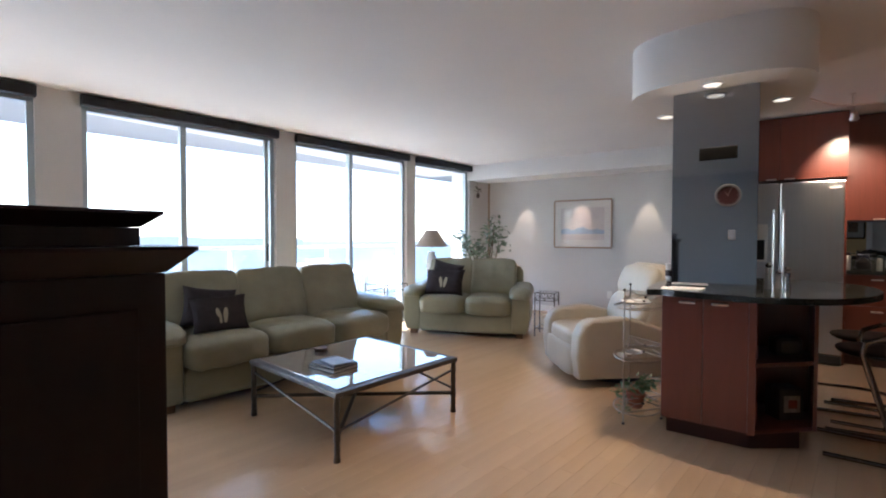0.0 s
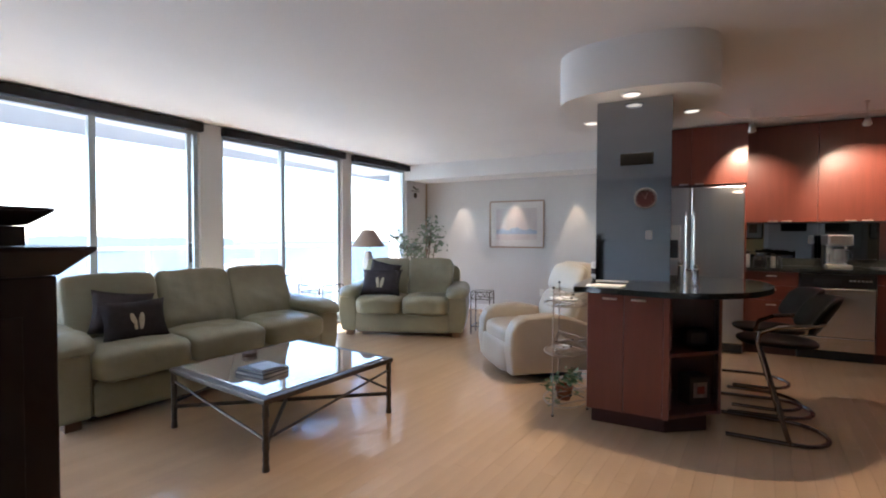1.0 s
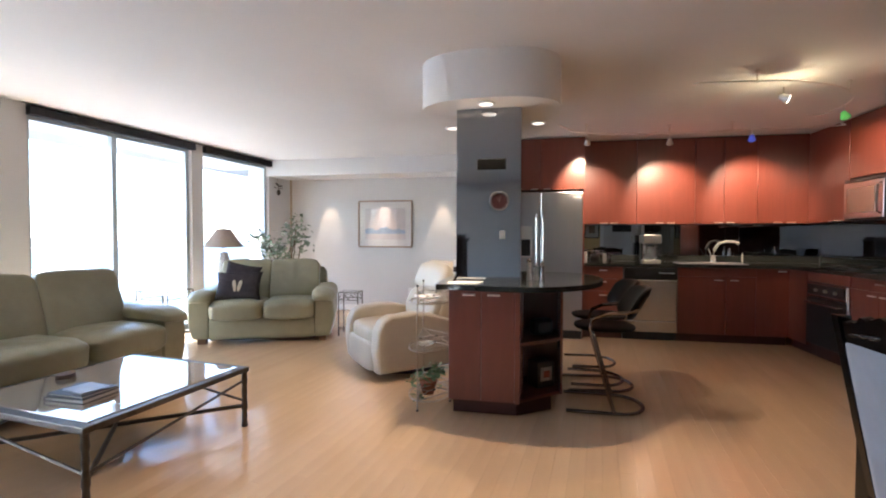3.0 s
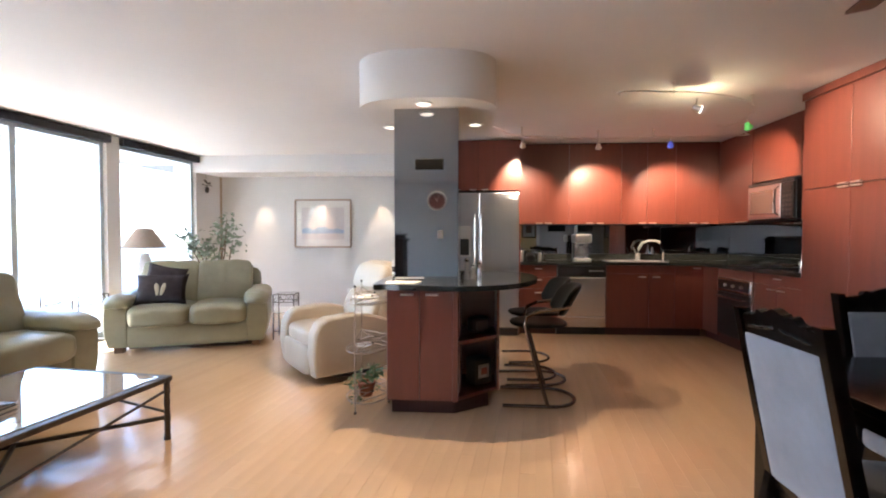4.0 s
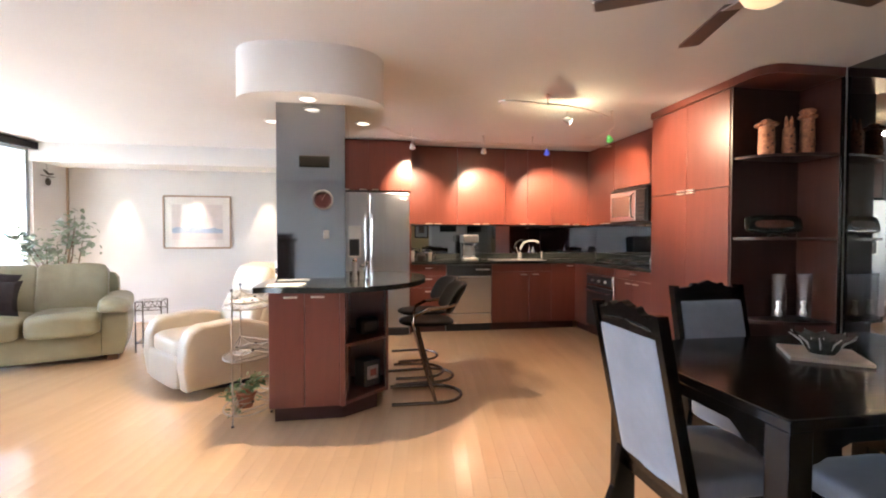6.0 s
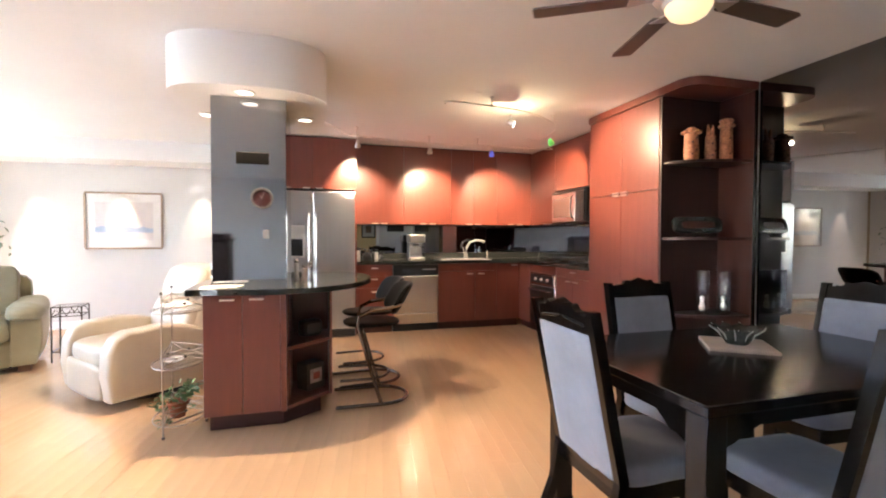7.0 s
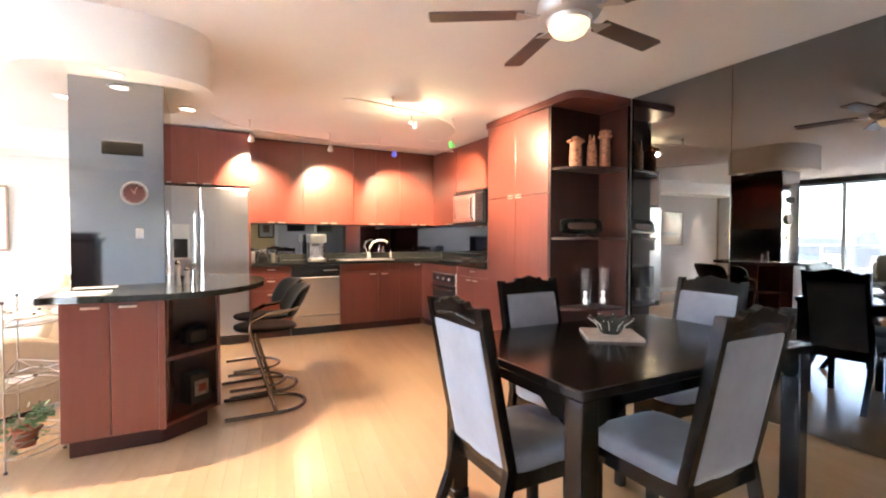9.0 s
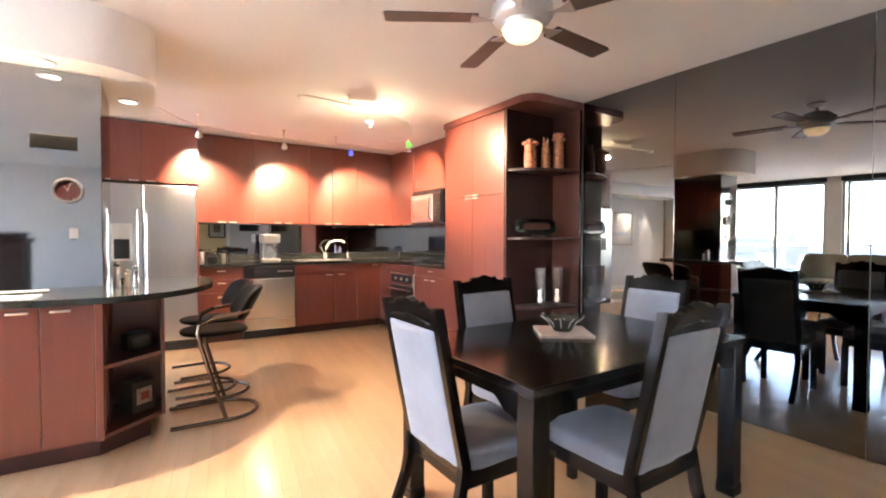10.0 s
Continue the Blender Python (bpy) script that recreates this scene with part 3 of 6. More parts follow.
# ---------------------------------------------------------------- island
isl = thing("kitchen_island", ID, "cherry kitchen island round the pillar with open end shelves", "island")
part("body", B(-0.60, -0.15, 3.26, 3.385, 0.10, 0.875), M["cherry"], isl)
part("body", B(-0.60, -0.575, 3.386, 4.2, 0.10, 0.875), M["cherry"], isl, "cherry side panel")
part("back_panel", B(-0.575, 0.18, 4.18, 4.2, 0.10, 0.875), M["cherry"], isl)
door_y(-0.60, -0.375, 3.24, 0.11, 0.872, isl, [(-0.46, 0.832)])
door_y(-0.375, -0.15, 3.24, 0.11, 0.872, isl, [(-0.29, 0.832)])
part("toe_kick", prism(bmesh.new(), [(-0.575, 3.305), (-0.138, 3.305), (0.10, 3.475), (0.10, 4.1), (-0.575, 4.1)], 0, 0.099), M["toe"], isl, "dark plinth")
niche = [(-0.128, 3.255), (0.160, 3.515), (0.160, 3.82), (-0.103, 3.82), (-0.103, 3.386), (-0.128, 3.386)]
part("divider", B(-0.113, -0.104, 3.387, 3.82, 0.10, 0.875), M["cherry"], isl)
part("divider", B(-0.149, -0.1135, 3.24, 3.386, 0.10, 0.875, 0.002), M["cherry"], isl)
part("end_panel", B(0.161, 0.18, 3.515, 4.179, 0.10, 0.875, 0.002), M["cherry"], isl)
part("niche_back", B(-0.105, 0.160, 3.821, 3.84, 0.10, 0.875), M["cherry"], isl)
for z in (0.10, 0.485, 0.853):
    part("shelf", prism(bmesh.new(), niche, z, z + 0.022, 0.002), M["cherry"], isl)


def smooth_loop(ctrl, per=8):
    out = []
    n = len(ctrl)
    for i in range(n):
        p0, p1, p2, p3 = (Vector(ctrl[(i + k - 1) % n]) for k in range(4))
        for k in range(per):
            t = k / per
            out.append(tuple(0.5 * ((2 * p1) + (p2 - p0) * t + (2 * p0 - 5 * p1 + 4 * p2 - p3) * t * t + (3 * p1 - p0 - 3 * p2 + p3) * t ** 3)))
    return out


ict = thing("island_worktop", ID, "polished black granite bar top with curved edge", "worktop")
arc = [(-0.675, 3.19), (-0.60, 3.13), (-0.42, 3.07), (-0.12, 3.04), (0.12, 3.11), (0.32, 3.30), (0.45, 3.58), (0.49, 3.85), (0.46, 4.12), (0.33, 4.32), (0.10, 4.40), (-0.62, 4.40), (-0.675, 4.33)]
outl = smooth_loop([Vector(p) for p in arc], 5)
top_bm = bmesh.new()
prism(top_bm, outl, 0.877, 0.912, 0.006)
part("top", top_bm, M["granite"], ict, smooth=True)



# ---------------------------------------------------------------- living room
def face(x, y, fx, fy, z=0):
    """A place for a thing whose front looks along (fx, fy)."""
    return Matrix.Translation((x, y, z)) @ Matrix.Rotation(math.atan2(fx, -fy), 4, 'Z')


M["footwood"] = mat("foot_wood", (0.16, 0.085, 0.04), 0.5, vary=0.2, scale=12)


def creased(bm, amp, freq, seed):
    """Fine folds over a stuffed part: ridged noise along the surface normals."""
    bm.normal_update()
    for v in bm.verts:
        p = v.co * freq + Vector((seed * 3.1, seed * 1.7, seed))
        ridge = 1 - abs(noise.noise(p)) * 2.2
        v.co += v.normal * (amp * (ridge - 0.4) + amp * 0.5 * noise.noise(p * 2.7))
    return bm


def sofa_arm(sx, w, depth, seed):
    """The arm's upright: a panel that swells outwards to mid height and narrows to the floor."""
    bm = puffy(bmesh.new(), (0, 0, 0), (0.20, depth - 0.10, 0.46), 18, 12, wrinkle=0.003, seed=seed)
    for v in bm.verts:
        f = (v.co.z + 0.23) / 0.46
        out = 0.032 * math.sin(math.pi * min(1, f * 0.85 + 0.05)) - 0.02 * (1 - f) ** 2
        if v.co.x > 0:
            v.co.x += out
        v.co = Vector((sx * (w - 0.115 + v.co.x), v.co.y + 0.005, v.co.z * 1.05 + 0.295))
    return bm


def sofa_pad(sx, w, depth, seed):
    """The plump pad over the arm: it rolls outwards, droops in front and climbs towards the back."""
    bm = puffy(bmesh.new(), (0, 0, 0), (0.28, depth - 0.05, 0.118), 3.6, 18, seed=seed)
    creased(bm, 0.007, 8, seed)
    for v in bm.verts:
        t = v.co.y / (depth / 2)
        lift = 0.035 * max(0, t) ** 1.5 - 0.050 * max(0, -t - 0.55) ** 1.2 / 0.45
        droop = -0.030 * max(0, v.co.x / 0.135) ** 2 - 0.018 * max(0, -v.co.x / 0.135) ** 2
        v.co = Vector((sx * (w - 0.110 + v.co.x), v.co.y - 0.045, v.co.z + 0.553 + lift + droop))
    return bm


def sofa(m, width, seats, label, depth=0.92):
    s = thing("sofa" if seats > 2 else "loveseat", m, label, "sofa")
    L = M["green_leather"]
    w = width / 2
    inner = w - 0.205
    part("base", puffy(bmesh.new(), (0, -0.02, 0.175), (2 * inner + 0.04, depth - 0.14, 0.25), 18, 8, wrinkle=0.004), L, s, smooth=True)
    part("underside", B(-inner, inner, -depth / 2 + 0.12, depth / 2 - 0.12, 0.035, 0.07, 0.004), M["black"], s, "dark lining under the seat")
    for sx in (-1, 1):
        part("arm", sofa_arm(sx, w, depth, sx), L, s, smooth=True)
        part("arm_pad", sofa_pad(sx, w, depth, 3 + sx), L, s, "plump padded arm roll", smooth=True)
        for sy in (-1, 1):
            part("foot", B(sx * (w - 0.12) - 0.045, sx * (w - 0.12) + 0.045, sy * (depth / 2 - 0.14) - 0.045, sy * (depth / 2 - 0.14) + 0.045, 0, 0.062, 0.006), M["footwood"], s, "short wooden foot")
    bk = puffy(bmesh.new(), (0, 0, 0), (2 * inner + 0.17, 0.17, 0.76), 10, 9, wrinkle=0.006, seed=5,
               m=Matrix.Translation((0, depth / 2 - 0.10, 0.475)) @ Matrix.Rotation(radians(-6), 4, 'X'))
    part("back", bk, L, s, smooth=True)
    cw = 2 * inner / seats
    for k in range(seats):
        cx = -inner + cw * (k + 0.5)
        sc = puffy(bmesh.new(), (0, 0, 0), (cw * 1.005, depth - 0.17, 0.20), 5.5, 18, sag=0.012, seed=k)
        creased(sc, 0.0065, 7, 20 + k)
        for v in sc.verts:
            nose = max(0, -v.co.y / (depth / 2) - 0.45)
            v.co = Vector((cx + v.co.x, v.co.y - 0.135, v.co.z + 0.385 + 0.030 * (1 - (2 * v.co.x / cw) ** 2) * (v.co.z > 0) - 0.06 * nose))
        part("seat_cushion", sc, L, s, smooth=True)
        bc = puffy(bmesh.new(), (0, 0, 0), (cw * 1.015, 0.24, 0.55), 11.0, 22, seed=10 + k)
        creased(bc, 0.0075, 6, 30 + k)
        tilt = Matrix.Translation((cx, depth / 2 - 0.265, 0.655)) @ Matrix.Rotation(radians(-18), 4, 'X')
        for v in bc.verts:
            u_, h_ = 2 * v.co.x / cw, v.co.z / 0.27
            v.co.y -= 0.035 * (1 - u_ * u_) * math.exp(-((h_ + 0.45) / 0.5) ** 2) * (v.co.y < 0)
            v.co.z -= 0.010 * abs(u_) ** 4 * max(0, h_)
            v.co = tilt @ v.co
        part("back_cushion", bc, L, s, smooth=True)
    return s


sofa(face(-3.65, 2.66, 0.992, -0.128), 2.26, 3, "three-seat sage green leather sofa along the windows")
sofa(face(-3.22, 5.25, 0.36, -0.933), 1.57, 2, "two-seat sage green leather loveseat set at an angle")

CUSH = mat("dark_plum_fabric", (0.040, 0.031, 0.034), 0.9, vary=0.35, scale=14, bump=0.1, bump_scale=220)
CUSH2 = mat("slate_fabric", (0.17, 0.16, 0.16), 0.9, vary=0.2, scale=14, bump=0.1, bump_scale=220)
BEIGE = mat("beige_fabric", (0.48, 0.42, 0.30), 0.9, vary=0.15, scale=14)


def pillow(w, h, th, seed):
    """A square scatter cushion: full in the middle, thin at the seams, with ears at the corners."""
    bm = bmesh.new()
    n = 14
    grid = {}
    for side in (-1, 1):
        for i in range(n + 1):
            for j in range(n + 1):
                u, v = -1 + 2 * i / n, -1 + 2 * j / n
                pinch = 1 - 0.10 * (1 - u * u) * abs(v) ** 3 - 0.0
                pinch2 = 1 - 0.10 * (1 - v * v) * abs(u) ** 3
                f = ((1 - u ** 4) * (1 - v ** 4)) ** 0.5
                d = noise.noise(Vector((u * 2 + seed, v * 2, side))) * 0.012 * f
                key = (i, j) if i in (0, n) or j in (0, n) else (i, j, side)
                if key not in grid:
                    grid[key] = bm.verts.new((u * w / 2 * pinch2, side * th / 2 * f + d, v * h / 2 * pinch))
    def g(i, j, s):
        return grid[(i, j)] if i in (0, n) or j in (0, n) else grid[(i, j, s)]
    for s_ in (-1, 1):
        for i in range(n):
            for j in range(n):
                q = (g(i, j, s_), g(i + 1, j, s_), g(i + 1, j + 1, s_), g(i, j + 1, s_))
                bm.faces.new(q if s_ < 0 else q[::-1])
    return bm


def cushion(m, label, motif):
    c = thing("throw_cushion", m, label, "cushion", "throw cushions")
    part("cover", pillow(0.46, 0.42, 0.15, motif + m.translation.x), CUSH, c, smooth=True)
    part("band", puffy(bmesh.new(), (0, 0, 0.145), (0.38, 0.055, 0.055), 3, 7), CUSH2, c, "grey woven band", smooth=True)
    if motif:
        for sx in (-1, 1):
            part("leaf_motif", puffy(bmesh.new(), (0, 0, 0), (0.04, 0.014, 0.17), 2.2, 5, m=Matrix.Translation((sx * 0.026, -0.072, -0.03)) @ Matrix.Rotation(radians(sx * 7), 4, 'Y')), BEIGE, c, "beige leaf motif", smooth=True)
    return c


cushion(Matrix.Translation((-3.56, 2.06, 0.615)) @ Matrix.Rotation(radians(78), 4, 'Z') @ Matrix.Rotation(radians(-24), 4, 'X') @ Matrix.Diagonal((0.92, 0.8, 0.74, 1)), "dark plum throw cushion with beige leaf motif", 1)
cushion(Matrix.Translation((-3.665, 2.03, 0.665)) @ Matrix.Rotation(radians(76), 4, 'Z') @ Matrix.Rotation(radians(-22), 4, 'X') @ Matrix.Rotation(radians(9), 4, 'Y') @ Matrix.Diagonal((0.86, 0.85, 0.78, 1)), "dark plum throw cushion leaning on the sofa back", 0)
cushion(Matrix.Translation((-3.42, 4.94, 0.645)) @ Matrix.Rotation(radians(21), 4, 'Z') @ Matrix.Rotation(radians(-28), 4, 'X') @ Matrix.Diagonal((1.12, 1.0, 0.86, 1)), "dark plum throw cushion with beige leaf motif on the loveseat", 1)
cushion(Matrix.Translation((-3.47, 5.05, 0.72)) @ Matrix.Rotation(radians(20), 4, 'Z') @ Matrix.Rotation(radians(-18), 4, 'X') @ Matrix.Rotation(radians(12), 4, 'Y') @ Matrix.Scale(0.9, 4), "dark plum throw cushion leaning on the loveseat back", 0)

# recliner
rc = thing("recliner", face(-1.23, 4.36, -0.755, -0.657), "cream leather recliner armchair with rounded arms", "armchair")
C_ = M["cream_leather"]


def arm_profile():
    pts = [(-0.43, 0.07), (0.40, 0.07), (0.46, 0.20), (0.44, 0.36)]
    for k in range(0, 11):
        a = k / 10
        pts.append((0.40 - 0.62 * a, 0.42 + 0.145 * math.sin(a * math.pi * 0.62)))
    pts += [(-0.32, 0.555), (-0.40, 0.51), (-0.445, 0.42), (-0.455, 0.25)]
    return pts


for sx in (-1, 1):
    bm = bmesh.new()
    prof = arm_profile()
    lo = [bm.verts.new((sx * 0.27, y, z)) for y, z in prof]
    hi = [bm.verts.new((sx * 0.43, y, z)) for y, z in prof]
    k = len(prof)
    fs = [bm.faces.new(lo), bm.faces.new(hi[::-1])] + [bm.faces.new((lo[i], hi[i], hi[(i + 1) % k], lo[(i + 1) % k])) for i in range(k)]
    bmesh.ops.recalc_face_normals(bm, faces=bm.faces[:])
    bmesh.ops.bevel(bm, geom=list({e for f in fs[:2] for e in f.edges}), offset=0.030, segments=5, profile=0.5, affect='EDGES')
    part("arm", bm, C_, rc, smooth=True)
part("seat_cushion", puffy(bmesh.new(), (0, -0.12, 0.36), (0.61, 0.66, 0.18), 5, 9, wrinkle=0.008), C_, rc, smooth=True)
part("footrest", puffy(bmesh.new(), (0, -0.41, 0.19), (0.60, 0.11, 0.26), 7, 7, wrinkle=0.004), C_, rc, "folded padded footrest", smooth=True)
part("back", puffy(bmesh.new(), (0, 0, 0), (0.64, 0.20, 0.72), 5, 9, wrinkle=0.010, seed=2, m=Matrix.Translation((0, 0.32, 0.64)) @ Matrix.Rotation(radians(-20), 4, 'X')), C_, rc, smooth=True)
part("headrest", puffy(bmesh.new(), (0, 0, 0), (0.60, 0.13, 0.30), 3.5, 8, wrinkle=0.008, seed=4, m=Matrix.Translation((0, 0.305, 0.83)) @ Matrix.Rotation(radians(-20), 4, 'X')), C_, rc, "padded headrest pillow", smooth=True)
part("lumbar_pad", puffy(bmesh.new(), (0, 0, 0), (0.60, 0.15, 0.32), 3.5, 8, wrinkle=0.010, seed=6, m=Matrix.Translation((0, 0.205, 0.57)) @ Matrix.Rotation(radians(-20), 4, 'X')), C_, rc, "padded lumbar section", smooth=True)
part("shell", puffy(bmesh.new(), (0, 0.05, 0.21), (0.60, 0.72, 0.24), 10, 5), C_, rc, smooth=True)
part("swivel_base", lathe(bmesh.new(), [(0.30, 0.0), (0.30, 0.02), (0.26, 0.05), (0.08, 0.06), (0.07, 0.11)], 28), M["black"], rc, "dark swivel base")

# coffee table
ctm = pose(-2.39, 2.364, 0, 0, 0, -7.1)
ct = thing("coffee_table", ctm, "square glass-topped coffee table with aged iron frame", "table")
part("glass_top", B(-0.455, 0.455, -0.455, 0.455, 0.378, 0.388, 0.003), mat("table_glass", (0.40, 0.355, 0.31), 0.03, 0.30, vary=0.05, coat=1.0, coat_rough=0.02), ct, "reflective plate glass inset")
bm = bmesh.new()
for s in (-1, 1):
    box(bm, -0.505, 0.505, s * 0.48 - 0.025, s * 0.48 + 0.025, 0.352, 0.384, 0.006)
    box(bm, s * 0.48 - 0.025, s * 0.48 + 0.025, -0.455, 0.455, 0.353, 0.383, 0.006)
part("top_frame", bm, M["iron"], ct, "aged metal rim")
for sx in (-1, 1):
    for sy in (-1, 1):
        leg = bmesh.new()
        zs = [0, 0.012, 0.05, 0.06, 0.10, 0.12, 0.20, 0.22, 0.27, 0.29, 0.335, 0.352]
        rs = [0.020, 0.020, 0.015, 0.018, 0.015, 0.020, 0.015, 0.018, 0.015, 0.020, 0.016, 0.02]
        lathe(leg, list(zip(rs, zs)), 10, (sx * 0.483, sy * 0.483, 0))
        part("leg", leg, M["iron"], ct, smooth=True)
for s in (-1, 1):
    part("stretcher", T([(-0.483, s * 0.483 * 1, 0.135), (0.483, -s * 0.483, 0.135)], 0.013), M["iron"], ct)
    part("brace", T([(-0.483, s * 0.483, 0.300), (0.483, s * 0.483, 0.165)], 0.008), M["iron"], ct)
    part("brace", T([(s * 0.483, -0.483, 0.165), (s * 0.483, 0.483, 0.300)], 0.008), M["iron"], ct)

PAPER = mat("book_paper", (0.40, 0.38, 0.34), 0.7, vary=0.08, scale=30)
COVER = [mat("book_cover_grey", (0.035, 0.035, 0.04), 0.4, vary=0.3, scale=8), mat("book_cover_pale", (0.30, 0.31, 0.33), 0.35, vary=0.25, scale=9)]
for i, (dx, dy, w_, d_, z0, th, rz) in enumerate(((0.0, 0.0, 0.245, 0.20, 0.389, 0.021, 6), (-0.003, 0.008, 0.235, 0.19, 0.4105, 0.013, 3), (0.012, 0.012, 0.17, 0.135, 0.424, 0.007, -6))):
    bk = thing("book", ctm @ Matrix.Translation((0.085 + dx, -0.23 + dy, z0)) @ Matrix.Rotation(radians(rz), 4, 'Z'), "large book lying in a stack on the coffee table", "book", "books on the coffee table")
    part("page_block", B(-w_ / 2 + 0.004, w_ / 2 - 0.004, -d_ / 2 + 0.004, d_ / 2, 0.003, th - 0.003), PAPER, bk)
    part("cover", B(-w_ / 2, w_ / 2, -d_ / 2, d_ / 2, th - 0.003, th, 0.001), COVER[i == 2], bk)
    part("cover", B(-w_ / 2, w_ / 2, -d_ / 2, d_ / 2, 0, 0.003, 0.001), COVER[i == 2], bk)
    part("spine", B(-w_ / 2, -w_ / 2 + 0.003, -d_ / 2, d_ / 2, 0.0031, th - 0.0031), COVER[i == 2], bk)
co = thing("coaster_set", ctm @ Matrix.Translation((-0.33, -0.05, 0.389)), "small round wooden coaster stack", "coasters")
for k in range(3):
    part("coaster", lathe(bmesh.new(), [(0.045, k * 0.009), (0.048, k * 0.009 + 0.002), (0.048, k * 0.009 + 0.006), (0.045, k * 0.009 + 0.008)], 20), mat("coaster_wood", (0.10, 0.06, 0.035), 0.5, vary=0.2), co)


# ---------------------------------------------------------------- dining set
dt = thing("dining_table", ID, "dark espresso dining table with square legs", "table")
X0, X1, Y0, Y1, TZ = 1.09, 2.48, 1.17, 2.06, 0.755
part("tabletop", B(X0, X1, Y0, Y1, TZ - 0.035, TZ, 0.006), M["espresso"], dt)
for (lx, ly) in ((X0 + 0.05, Y0 + 0.05), (X1 - 0.05, Y0 + 0.05), (X0 + 0.05, Y1 - 0.05), (X1 - 0.05, Y1 - 0.05)):
    bm = bmesh.new()
    box(bm, lx - 0.038, lx + 0.038, ly - 0.038, ly + 0.038, 0, TZ - 0.036, 0.005)
    box(bm, lx - 0.041, lx + 0.041, ly - 0.041, ly + 0.041, 0, 0.05, 0.004)
    part("leg", bm, M["espresso"], dt)


def apron(x0, x1, axis, at):
    """A rail with scalloped brackets at the ends."""
    n, pts = 24, []
    L_ = x1 - x0
    for k in range(n + 1):
        s = k / n * L_
        e = min(s, L_ - s)
        drop = 0.115 if e < 0.04 else (0.10 if e < 0.09 else (0.075 if e < 0.13 else 0.055))
        pts.append((x0 + s, TZ - 0.036 - drop))
    bm = bmesh.new()
    outline = pts + [(x1, TZ - 0.037), (x0, TZ - 0.037)]
    def v(s, z, o):
        return bm.verts.new((s, at + o, z)) if axis == "x" else bm.verts.new((at + o, s, z))
    lo = [v(s, z, -0.011) for s, z in outline]
    hi = [v(s, z, 0.011) for s, z in outline]
    k = len(outline)
    bm.faces.new(lo)
    bm.faces.new(hi[::-1])
    for i in range(k):
        bm.faces.new((lo[i], lo[(i + 1) % k], hi[(i + 1) % k], hi[i]))
    return bm


for at in (Y0 + 0.05, Y1 - 0.05):
    part("apron", apron(X0 + 0.089, X1 - 0.089, "x", at), M["espresso"], dt)
for at in (X0 + 0.05, X1 - 0.05):
    part("apron", apron(Y0 + 0.089, Y1 - 0.089, "y", at), M["espresso"], dt)


